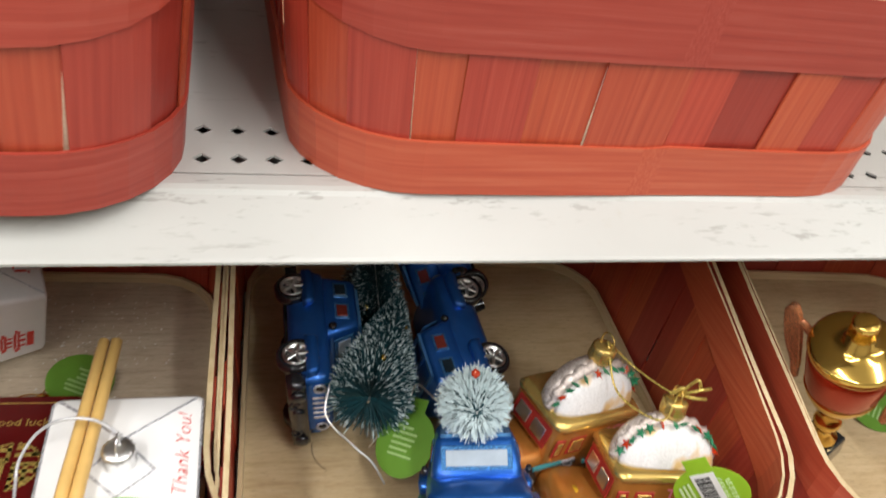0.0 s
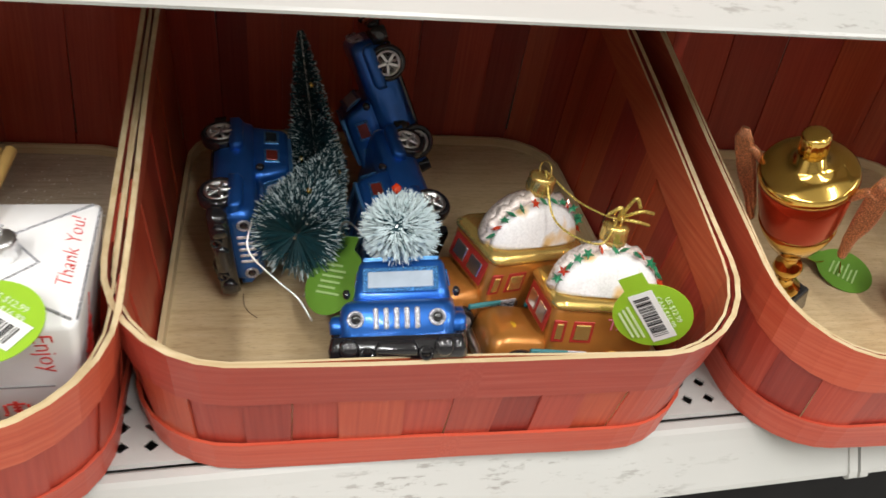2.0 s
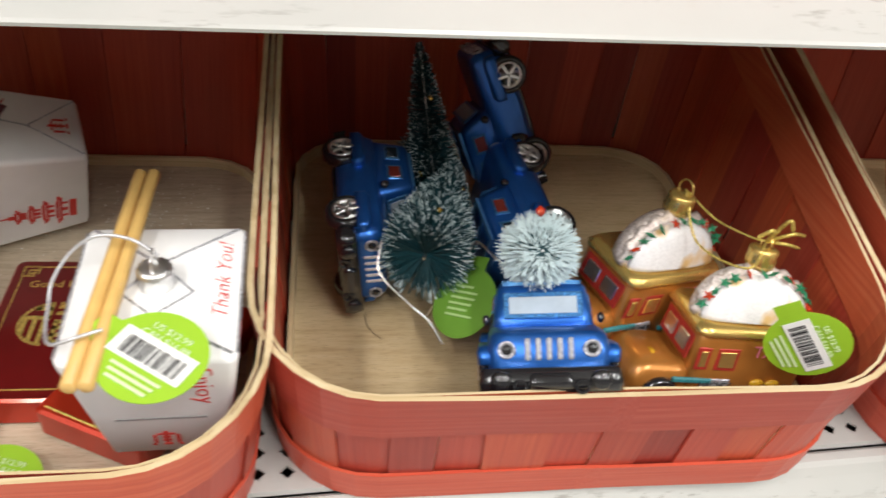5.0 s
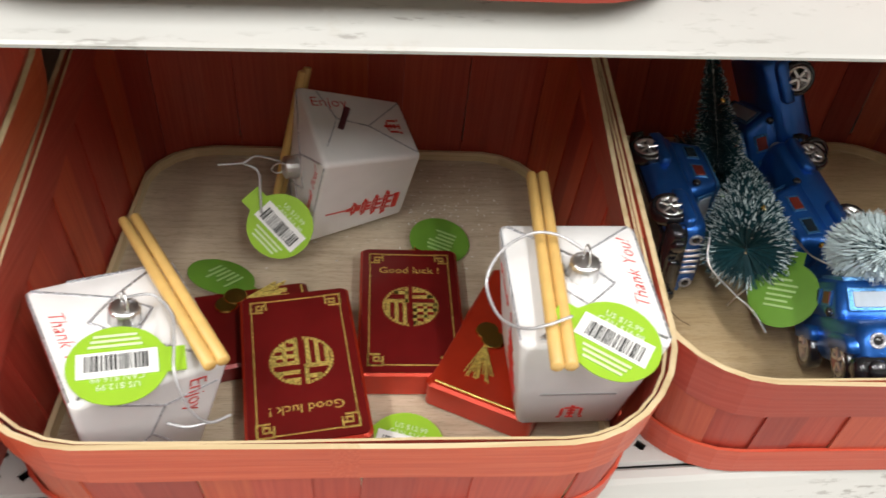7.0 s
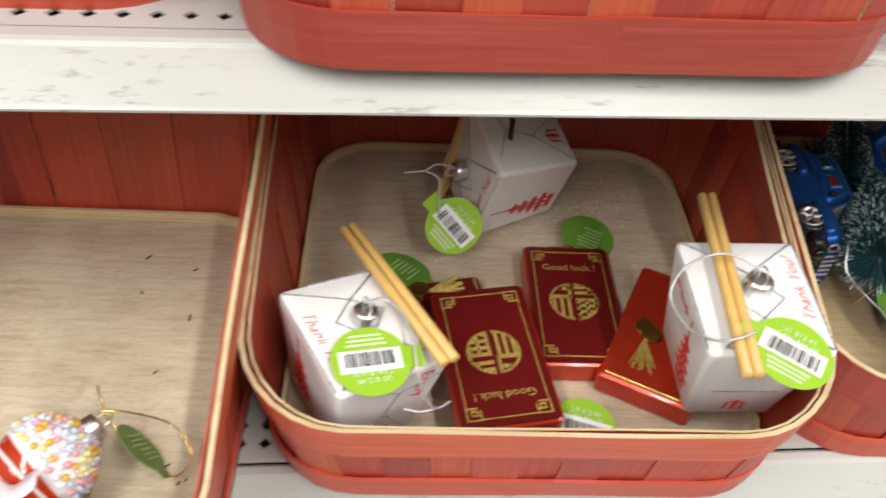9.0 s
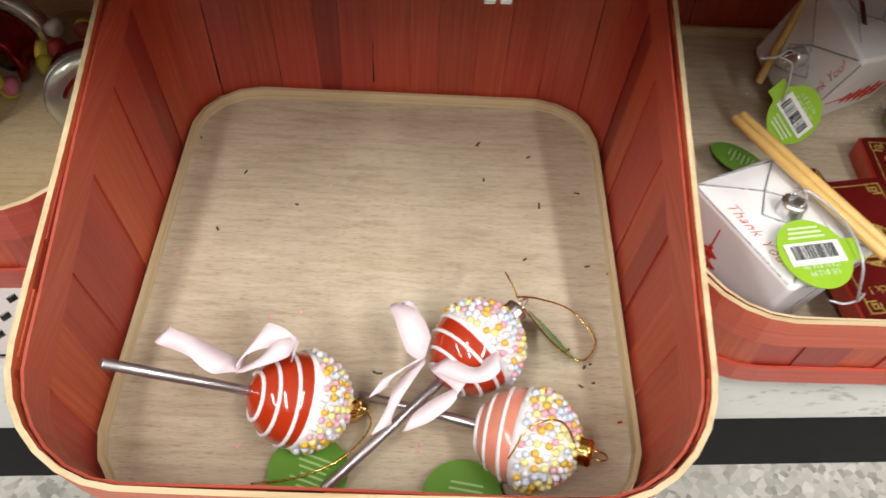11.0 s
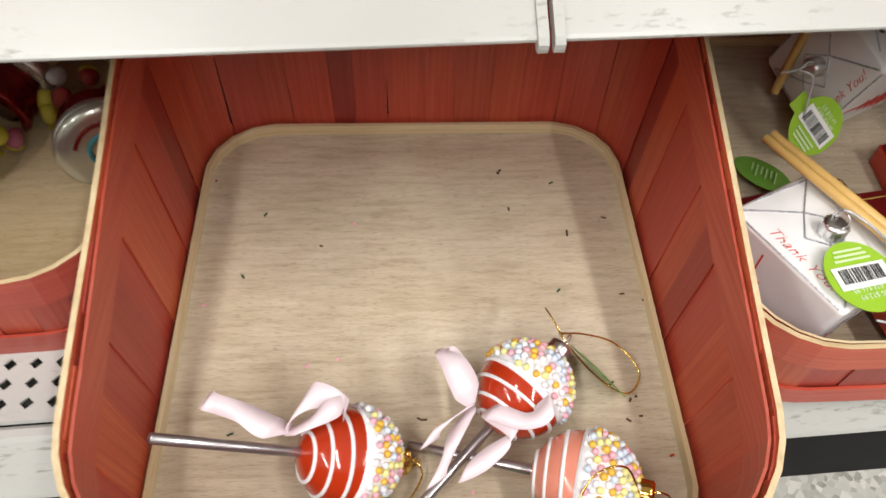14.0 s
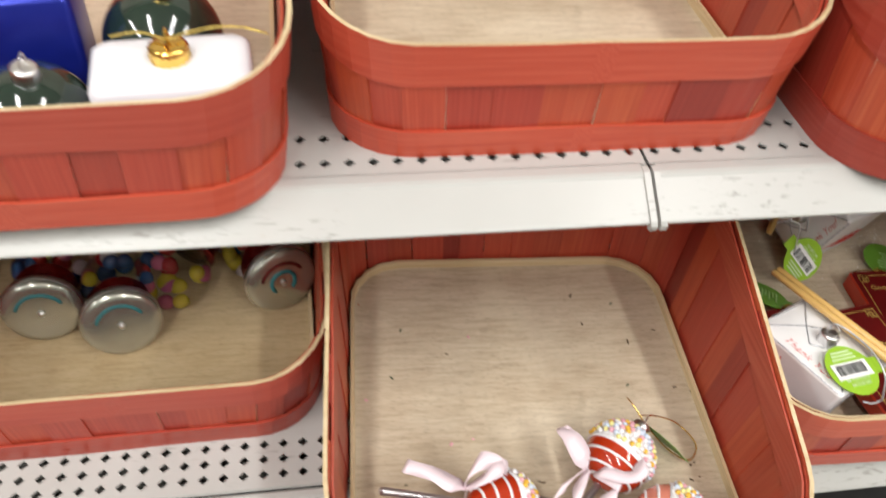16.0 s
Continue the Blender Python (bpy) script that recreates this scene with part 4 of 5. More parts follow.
    part("front_bumper", rounded_loft([(0.034, 0.0055, 0.004, 0, 0, 0), (0.0345, 0.007, 0.005, 0.005, 0, 0), (0.033, 0.006, 0.005, 0.0115, 0, 0)]), M_BLACK, t, "glossy black bumper", pose(0, -0.0510, 0.0065), smooth=True)
    part("winch", rounded_loft([(0.0105, 0.0030, 0.002, 0, 0, 0), (0.0110, 0.0036, 0.0025, 0.0035, 0, 0), (0.0085, 0.0026, 0.002, 0.0075, 0, 0)]), M_BLACK, t, "glossy black winch", pose(0, -0.0570, 0.0085), smooth=True)
    for sx in (1, -1):
        part("fog_lamp", lathe_bm([(0.0046, 0), (0.0050, 0.0016), (0.0040, 0.0030), (0.0010, 0.0034)], 18), M_BLACK, t, "glossy black fog lamp", pose(sx * 0.0235, -0.0575, 0.0125, 90, 0, 0), smooth=True)
        part("tow_hook", tube_bm([(0.0030 * math.cos(q), 0, 0.0030 * math.sin(q)) for q in [2 * math.pi * k / 14 for k in range(14)]], 0.0009, 6, True), M_BLACK, t, m=pose(sx * 0.0145, -0.0585, 0.0095))
    part("rear_bumper", rounded_loft([(0.030, 0.004, 0.003, 0, 0, 0), (0.030, 0.005, 0.003, 0.008, 0, 0)]), M_BLACK, t, m=pose(0, 0.0505, 0.008))
    part("underbody", box_bm(0.044, 0.088, 0.006, 0.001, 1), M_BLACK, t, m=pose(0, 0, 0.008))
    bottle_brush("tree", t, m.inverted() @ tree_m, *tree_args)
    return t


def tree_pose(base, way):
    return Matrix.Translation(base) @ Vector(way).to_track_quat("Z", "Y").to_matrix().to_4x4()


def car_pose(centre, forward, up):
    return axes(centre, -Vector(forward), up)


f1 = Vector((-0.27, -math.cos(radians(40)), math.sin(radians(40))))
u1 = Vector((0.0, math.sin(radians(40)), math.cos(radians(40))))
j1 = car_pose(Vector((0.0215, 0.3060, 0.2590)) - f1.normalized() * 0.0505 - u1 * 0.0265, f1, u1)
car1 = blue_car(j1, "shiny blue off-road car ornament, frosted tree on roof", j1 @ pose(0, 0.050, 0.074, 90, 0, 0), (0.075, 0.0235, 7000, 3, 0.42, 1.0))
part("knob", lathe_bm([(0.0005, -0.003), (0.0026, -0.001), (0.0026, 0.001), (0.0005, 0.003)], 14), M_POP_RED, car1, "tiny red bauble", pose(0, -0.016, 0.0950), smooth=True)
cord(car1, [(-0.004, 0.046, 0.060), (-0.022, 0.050, 0.070), (-0.035, 0.044, 0.082), (-0.040, 0.036, 0.074), (-0.044, 0.052, 0.062), (-0.060, 0.066, 0.048), (-0.070, 0.076, 0.036)], M_SILVER, 0.0007, "twisted silver cord")
j2 = car_pose((-0.0725, 0.478, 0.2130), (-0.03, -1, -0.10), (1.0, 0.00, 0.12))
blue_car(j2, "shiny blue car ornament lying on its side", axes((0.000, 0.560, 0.212), (0.9, 0, 0.2), (-0.02, -1, 0.02)) @ pose(0, 0, 0), (0.06, 0.018, 1800, 5, 0.15))
j3 = car_pose((0.0770, 0.560, 0.2560), (-0.38, 0.30, 0.88), (-0.9, -0.1, -0.36))
blue_car(j3, "shiny blue car ornament standing on its tail", tree_pose((0.004, 0.505, 0.212), (-0.10, 0.55, 0.83)), (0.105, 0.0215, 7500, 7, 0.13))
j4 = car_pose((0.0790, 0.486, 0.2030), (-0.12, 0.95, 0.22), (-0.96, -0.10, 0.10))
car4 = blue_car(j4, "shiny blue car ornament lying on its side", tree_pose((-0.019, 0.416, 0.230), (0.36, 0.93, 0.08)), (0.098, 0.0295, 9000, 8, 0.15))
hang_tag(car1, j1.inverted() @ axes((0.0020, 0.392, 0.212), (0.40, 0.70, 0.6), (-0.75, -0.35, 0.6)), True, seed=21)
cord(car4, [j4.inverted() @ Vector(p) for p in ((-0.045, 0.420, 0.240), (-0.048, 0.404, 0.228), (-0.032, 0.392, 0.214), (-0.020, 0.384, 0.206), (-0.012, 0.374, 0.196))], M_SILVER, 0.0007, "twisted silver cord")

# ---- taco truck ornaments ----
def toasted(name):
    m, nt, b = mat_base(name, 0.3)
    spots = noise_tex(nt, coords(nt), 62.0, 2, 0.4)
    fleck = noise_tex(nt, coords(nt), 700.0, 3)
    c = mix(nt, ramp(nt, fleck, [(0.3, (0.66, 0.64, 0.64)), (0.7, (0.82, 0.80, 0.80))]), (0.70, 0.42, 0.12), ramp(nt, spots, [(0.57, (0, 0, 0)), (0.68, (0.85, 0.85, 0.85))]))
    nt.links.new(c, b.inputs["Base Color"])
    b.inputs["Coat Weight"].default_value = 0.3
    bump(nt, b, fleck, 0.3, 0.0005)
    return m


M_SHELL = toasted("pearly_shell_glass")
M_TACO_PINK = plain("rose_enamel", (0.72, 0.20, 0.26), 0.4, var=0.08)
M_FILL = plain("sequin_filling", (0.70, 0.60, 0.55), 0.25, 0.3, var=0.45, scale=500, coat=0.4, relief=0.002)
M_LEAF = plain("green_glitter", (0.02, 0.22, 0.10), 0.4, 0.2, var=0.3)


def half_disc_bm(r, h, depth, wave=0.0, teeth=0):
    """An upright half ellipse on z = 0, bulging towards -y, with a flat back."""
    bm = bmesh.new()
    n, rings = 28, []
    for k in range(6):
        g = k / 5
        sc, y = math.cos(g * math.pi / 2) ** 0.55 if k < 5 else 0.12, -depth * math.sin(g * math.pi / 2)
        ring = []
        for i in range(n + 1):
            a = math.pi * i / n
            w = 1 + wave * math.sin(teeth * a) * (1 - g)
            ring.append(bm.verts.new((r * sc * w * math.cos(a), y, h * sc * w * math.sin(a))))
        rings.append(ring)
    for p, q in zip(rings, rings[1:]):
        for i in range(n):
            bm.faces.new((p[i], p[i + 1], q[i + 1], q[i]))
        bm.faces.new((p[n], p[0], q[0], q[n]))
    bm.faces.new(rings[0])
    bm.faces.new(rings[-1][::-1])
    return bm


def taco_truck(m, label, seed):
    """Front along -x; its counter side faces -y."""
    rnd = random.Random(seed)
    t = thing("truck_ornament", m, label, "ornament", "taco truck ornaments")
    part("body", rounded_loft([(0.0300, 0.0200, 0.005, 0.006, 0.012, 0), (0.0320, 0.0215, 0.006, 0.012, 0.012, 0), (0.0325, 0.0220, 0.006, 0.0465, 0.012, 0), (0.0300, 0.0200, 0.007, 0.0530, 0.012, 0)]), M_TRUCK, t, smooth=True)
    part("roof_ledge", rounded_loft([(0.0332, 0.0227, 0.006, 0.0490, 0.012, 0), (0.0340, 0.0232, 0.007, 0.0510, 0.012, 0), (0.0315, 0.0205, 0.007, 0.0545, 0.012, 0)]), M_TRUCK_GOLD, t, "pale gold roof ledge", smooth=True)
    part("hood", rounded_loft([(0.0170, 0.0190, 0.005, 0.006, -0.034, 0), (0.0180, 0.0200, 0.006, 0.014, -0.034, 0), (0.0165, 0.0190, 0.007, 0.0250, -0.033, 0), (0.0130, 0.0160, 0.007, 0.0285, -0.031, 0)]), M_TRUCK, t, smooth=True)
    part("windscreen", box_bm(0.0012, 0.0330, 0.0150, 0.0004, 1), M_RED_GLITTER, t, "red glitter windscreen", pose(-0.0212, 0, 0.0395, 0, 8, 0))
    for y in (-0.0075, 0.0075):
        part("windscreen_pane", box_bm(0.0012, 0.0110, 0.0090, 0.0004, 1), M_SILVER, t, m=pose(-0.0219, y, 0.0395, 0, 8, 0))
    lean = pose(0.012, -0.0100, 0.0540, -14, 0, 0)
    part("shell", half_disc_bm(0.0305, 0.0255, 0.0090), M_SHELL, t, "pearly white taco shell with toasted spots", lean, smooth=True)
    part("filling", half_disc_bm(0.0335, 0.0290, 0.0075, 0.05, 19), M_FILL, t, "pearly glittering filling", pose(0.012, -0.0055, 0.0540, -10, 0, 0), smooth=True)
    part("filling", half_disc_bm(0.0325, 0.0280, 0.0170), M_FILL, t, "pearly glittering filling", pose(0.012, -0.0050, 0.0540, 8, 0, 180), smooth=True)
    for k in range(14):
        a = math.pi * (0.08 + 0.84 * (k + rnd.uniform(-0.3, 0.3)) / 13)
        q = (0.012 + 0.0315 * math.cos(a), rnd.uniform(-0.0110, -0.0090), 0.0550 + 0.0262 * math.sin(a))
        part("sprig", lathe_bm([(0.0004, -0.001), (0.0026, 0), (0.0004, 0.001)], 10, 0.4, 5), M_LEAF if k % 4 else M_POP_RED, t, m=pose(*q, rnd.uniform(20, 70), 0, rnd.uniform(0, 360)))
    crown_cap(t, pose(0.012, 0.000, 0.0840), M_TRUCK_GOLD, 1.1)
    for x, w in ((-0.0155, 0.0075), (-0.0020, 0.0125)):
        part("window_frame", box_bm(w, 0.0012, 0.0135, 0.0005, 1), M_RED_GLITTER, t, "red glitter window frame", pose(x, -0.0217, 0.0360))
        part("window_pane", box_bm(w - 0.0036, 0.0012, 0.0095, 0.0004, 1), M_TRUCK_GOLD, t, m=pose(x, -0.0223, 0.0360))
    letters("TACOS", 0.0098, M_TACO_PINK, t, pose(0.0270, -0.0224, 0.0415, 90, 0, 0), label="pink raised lettering")
    part("menu_board", box_bm(0.0160, 0.0010, 0.0170, 0.0004, 1), M_SILVER_GLITTER, t, "silver menu board", pose(-0.0045, -0.0220, 0.0155))
    letters("NACHOS\n\nTACOS", 0.0046, M_INK, t, pose(-0.0045, -0.0228, 0.0160, 90, 0, 0))
    part("menu_print", rects_bm([(-0.006, -0.0012, 0.006, 0.0012)]), M_RED_INK, t, "red menu line", pose(-0.0045, -0.0226, 0.0155, 90, 0, 0))
    part("awning", box_bm(0.0220, 0.0022, 0.0030, 0.0006, 1), M_TEAL, t, "teal glitter stripe", pose(-0.018, -0.0218, 0.0225))
    part("awning", box_bm(0.0260, 0.0022, 0.0030, 0.0006, 1), M_TEAL, t, "teal glitter stripe", pose(0.0250, -0.0222, 0.0175))
    for x in (0.019, 0.028):
        part("taco_print", lathe_bm([(0.0042, 0), (0.0040, 0.0009), (0.0005, 0.0010)], 18), M_MUSTARD, t, "painted yellow taco", pose(x, -0.0222, 0.0225, 90, 0, 0) @ Matrix.Diagonal((1, 0.65, 1, 1)), smooth=True)
    part("badge", lathe_bm([(0.0042, 0), (0.0038, 0.001), (0.0005, 0.0011)], 16), M_MUSTARD, t, "painted yellow taco", pose(-0.0370, -0.004, 0.0272, 0, -12, 0), smooth=True)
    part("bumper", box_bm(0.004, 0.0380, 0.0070, 0.0015, 2), M_SILVER, t, "silver bumper", pose(-0.0535, 0, 0.0110))
    for x in (-0.033, 0.030):
        for y, turn in ((-0.0190, 90), (0.0190, -90)):
            w = part("wheel", lathe_bm([(0.0062, -0.003), (0.0086, -0.0024), (0.0092, 0.001), (0.0086, 0.0036), (0.0066, 0.0040), (0.0060, 0.0030), (0.001, 0.0030)], 24), M_BLACK, t, "black tyre", pose(x, y, 0.0112, turn, 0, 0) @ Matrix.Scale(1.2, 4), smooth=True)
            part("rim", lathe_bm([(0.0058, 0.0028), (0.0062, 0.0044), (0.0044, 0.0046), (0.001, 0.0046)], 20), M_SILVER_GLITTER, w, smooth=True)
            part("hub", lathe_bm([(0.0040, 0.0040), (0.0036, 0.0056), (0.001, 0.0060)], 16), M_RED_GLITTER, w, "red hub", smooth=True)
    return t


M_MUSTARD = plain("mustard_enamel", (0.66, 0.36, 0.02), 0.35, var=0.15)
k1 = pose(0.1023, 0.3974, 0.1794, 0, 8, 16.5) @ Matrix.Scale(1.12, 4)
k2 = pose(0.1415, 0.3445, 0.1745, -12, 4, -4) @ Matrix.Scale(1.09, 4)
truck1 = taco_truck(k1, "copper-gold taco truck ornament with pearly shell roof", 1)
truck2 = taco_truck(k2, "copper-gold taco truck ornament with bar-code tag", 2)
cap_w = k2 @ Vector((0.012, 0.000, 0.0950))
hang_tag(truck2, k2.inverted() @ axes((0.1715, 0.3130, 0.2440), (-0.55, 0.25, 0.72), (-0.68, -0.62, 0.42)), False, seed=31)
cord(truck1, [k1.inverted() @ Vector(p) for p in (k1 @ Vector((0.012, 0.000, 0.0945)), (0.150, 0.398, 0.266), (0.158, 0.372, 0.272), cap_w)], M_GOLD_GLITTER, 0.0006, "gold cord")
cord(truck1, [k1.inverted() @ Vector(p) for p in (k1 @ Vector((0.012, 0.000, 0.0945)), (0.132, 0.380, 0.262), (0.148, 0.352, 0.266), cap_w)], M_GOLD_GLITTER, 0.0006, "gold cord")
for k, (dx, dz) in enumerate(((0.022, 0.003), (0.020, -0.004), (-0.010, 0.006), (0.008, 0.012))):
    cord(truck2, [k2.inverted() @ Vector(p) for p in (cap_w, cap_w + Vector((dx * 0.4, -0.006, dz + 0.006)), cap_w + Vector((dx, -0.002 * k, dz)))], M_GOLD_GLITTER, 0.0010, "gold cord bow")

# ---- cake-pop ornaments ----


def ribbon(parent, ctrl, width, side, label="pale pink satin ribbon"):
    pts = smooth_path(ctrl, 8)
    verts, faces = [], []
    n = len(pts)
    for i, p in enumerate(pts):
        s = Vector(side).normalized() * width * 0.5 * (0.25 + 0.75 * min(1.0, min(i, 1.2 * (n - 1 - i) + 5) / 6))
        a = 0.7 * math.sin(2.2 * i / n * math.pi)
        s = s + Vector((0, 0, 0.4 * width * math.sin(a)))
        verts += [p - s, p + s]
    for i in range(n - 1):
        faces.append((2 * i, 2 * i + 1, 2 * i + 3, 2 * i + 2))
    ob = part("ribbon", mesh_from("ribbon", verts, faces, [M_RIBBON], smooth=True), parent=parent, label=label)
    mod = ob.modifiers.new("cloth", "SOLIDIFY")
    mod.thickness = 0.0004
    return ob


def unit_ball():
    bm = bmesh.new()
    bmesh.ops.create_icosphere(bm, subdivisions=2, radius=1.0)
    vs = [v.co.copy() for v in bm.verts]
    fs = [tuple(v.index for v in f.verts) for f in bm.faces]
    bm.free()
    return vs, fs


def cake_pop(m, label, mat, seed, rod_len):
    """Axis along z: the rod goes down from the candy end, the beads and the cap sit at the top."""
    rnd = random.Random(seed)
    t = thing("cake_pop_ornament", m, label, "ornament", "cake-pop ornaments")
    R = 0.0265
    prof = [(R * math.sin(radians(a)) * (1 - 0.10 * (a < 60) * (1 - a / 60)), -R * 1.06 * math.cos(radians(a))) for a in range(6, 176, 8)]
    part("candy_ball", lathe_bm(prof, 48), mat, t, "glossy candy-coated ball", smooth=True)
    line = []
    for k in range(260):
        g = k / 259
        a = 2 * math.pi * 3.2 * g
        th = radians(24 + 66 * g)
        line.append((1.012 * R * math.sin(th) * math.cos(a) * (1 - 0.08 * (1 - g)), 1.012 * R * math.sin(th) * math.sin(a) * (1 - 0.08 * (1 - g)), -1.065 * R * math.cos(th)))
    part("icing_line", tube_bm(line, 0.0012, 6), M_ICING, t, "white icing spiral", smooth=True)
    part("icing_cap", lathe_bm([(1.02 * R * math.sin(radians(a)), -1.08 * R * math.cos(radians(a))) for a in range(86, 178, 8)], 48, 0.012, 13), M_ICING, t, "white icing over the top half", smooth=True)
    vs, fs = unit_ball()
    verts, faces, fm, placed = [], [], [], []
    tries = 0
    while len(placed) < 215 and tries < 9000:
        tries += 1
        z = rnd.uniform(0.09, 0.97)
        a = rnd.uniform(0, 2 * math.pi)
        c = Vector((math.sqrt(1 - z * z) * math.cos(a), math.sqrt(1 - z * z) * math.sin(a), z * 1.06)) * R * 1.05
        if any((c - p).length < 0.0039 for p in placed):
            continue
        placed.append(c)
        i, k = len(verts), rnd.choice((0, 0, 0, 1, 1, 2, 2, 3, 3, 4, 4))
        s = rnd.uniform(0.0019, 0.0023)
        verts += [c + v * s for v in vs]
        faces += [tuple(i + q for q in f) for f in fs]
        fm += [k] * len(fs)
    beads = part("bead_coating", mesh_from("bead_coating", verts, faces, M_BEADS, None, fm, True), parent=t, label="pastel sugar beads")
    tagged(beads, kind="stuff")
    crown_cap(t, pose(0, 0, R * 1.06 + 0.001), M_GOLD if seed != 2 else M_SILVER, 1.1)
    part("rod", lathe_bm([(0.0024, 0), (0.0029, 0.001), (0.0029, rod_len - 0.001), (0.0022, rod_len), (0.0016, rod_len - 0.002)], 16), M_ROD, t, "brushed silver rod", pose(0, 0, -R * 1.0) @ pose(0, 0, 0, 180, 0, 0), smooth=True)
    return t


def pop_pose(centre, rod_end):
    way = Vector(centre) - Vector(rod_end)
    return Matrix.Translation(centre) @ way.to_track_quat("Z", "Y").to_matrix().to_4x4()


def local(m, pts):
    i = m.inverted()
    return [i @ Vector(p) for p in pts]


p1 = pop_pose((-0.666, 0.254, 0.1970), (-0.762, 0.248, 0.2530))
p2 = pop_pose((-0.566, 0.285, 0.1975), (-0.652, 0.208, 0.1790))
p3 = pop_pose((-0.5420, 0.2300, 0.1975), (-0.637, 0.267, 0.1800))
pop1 = cake_pop(p1, "red cake-pop ornament with pastel beads and pink ribbon", M_POP_RED, 1, 0.078)
pop2 = cake_pop(p2, "red cake-pop ornament with beads, tied to another", M_POP_RED, 2, 0.092)
pop3 = cake_pop(p3, "pink cake-pop ornament with pastel beads, silver cap", M_POP_PINK, 3, 0.072)
ribbon(pop1, local(p1, [(-0.694, 0.259, 0.222), (-0.690, 0.266, 0.230), (-0.680, 0.272, 0.235), (-0.668, 0.268, 0.236), (-0.664, 0.262, 0.235)]), 0.013, p1.to_3x3().inverted() @ Vector((0.1, 0.9, 0.3)))
ribbon(pop1, local(p1, [(-0.696, 0.258, 0.222), (-0.684, 0.258, 0.232), (-0.672, 0.262, 0.237), (-0.664, 0.266, 0.236)]), 0.010, p1.to_3x3().inverted() @ Vector((0.2, 0.9, 0.1)))
ribbon(pop1, local(p1, [(-0.694, 0.259, 0.223), (-0.704, 0.260, 0.228), (-0.716, 0.266, 0.233), (-0.728, 0.272, 0.232), (-0.736, 0.277, 0.230)]), 0.012, p1.to_3x3().inverted() @ Vector((0.3, 0.9, 0.0)))
KN = Vector((-0.597, 0.272, 0.208))
for ends in ([(-0.600, 0.282, 0.214), (-0.606, 0.294, 0.220), (-0.612, 0.302, 0.219), (-0.606, 0.306, 0.214), (-0.600, 0.292, 0.208)],
             [(-0.604, 0.262, 0.210), (-0.610, 0.250, 0.212), (-0.616, 0.240, 0.206), (-0.620, 0.234, 0.200)],
             [(-0.606, 0.268, 0.208), (-0.616, 0.262, 0.206), (-0.622, 0.256, 0.200)]):
    ribbon(pop2, local(p2, [KN] + ends), 0.011, p2.to_3x3().inverted() @ Vector((0.85, 0.35, 0.2)))
for ends in ([(-0.585, 0.266, 0.212), (-0.572, 0.258, 0.216), (-0.562, 0.258, 0.220), (-0.556, 0.264, 0.222), (-0.566, 0.262, 0.218)],
             [(-0.575, 0.256, 0.208), (-0.590, 0.246, 0.202), (-0.606, 0.238, 0.198)]):
    ribbon(pop3, local(p3, [Vector((-0.592, 0.268, 0.206))] + ends), 0.0095, p3.to_3x3().inverted() @ Vector((0.3, 0.9, 0.2)))
cord(pop2, local(p2, [(-0.540, 0.316, 0.206), (-0.524, 0.318, 0.200), (-0.502, 0.318, 0.186), (-0.489, 0.302, 0.178), (-0.498, 0.290, 0.174), (-0.515, 0.298, 0.180), (-0.534, 0.312, 0.198), (-0.542, 0.326, 0.206), (-0.545, 0.334, 0.206)]), M_GOLD, 0.0006, "thin gold cord")
hang_tag(pop2, p2.inverted() @ axes((-0.518, 0.304, 0.1850), (0.65, -0.6, -0.35), (0.75, 0.55, 0.55)), True, 0.016, seed=41)
hang_tag(pop3, p3.inverted() @ axes((-0.576, 0.204, 0.1770), (-0.2, -0.98, -0.02), (0, -0.05, 1)), True, seed=42)
hang_tag(pop1, p1.inverted() @ axes((-0.660, 0.222, 0.1750), (-0.35, -0.9, 0.05), (0, -0.05, 1)), True, seed=43)
cord(pop3, local(p3, [(-0.516, 0.216, 0.206), (-0.528, 0.222, 0.232), (-0.545, 0.218, 0.236), (-0.556, 0.206, 0.226)]), M_GOLD, 0.0006, "thin gold cord")
cord(pop1, local(p1, [(-0.634, 0.258, 0.186), (-0.626, 0.248, 0.178), (-0.640, 0.230, 0.176), (-0.664, 0.218, 0.177), (-0.690, 0.214, 0.178)]), M_GOLD, 0.0006, "thin gold cord")

# crumbs and plant bits on the nearly empty basket's floor
M_CRUMB_G = plain("dried_green_bit", (0.03, 0.07, 0.03), 0.8, var=0.3)
M_CRUMB_B = plain("brown_bit", (0.10, 0.06, 0.03), 0.8, var=0.3)


def crumb(x, y, sx, sy, turn, mat, label):
    ob = part("crumb", box_bm(sx, sy, 0.0008, 0.0003, 1), mat, None, m=pose(x, y, FLOOR_Z + 0.0005, 0, 0, turn))
    tagged(ob, label, "debris", "bits on the basket floor")


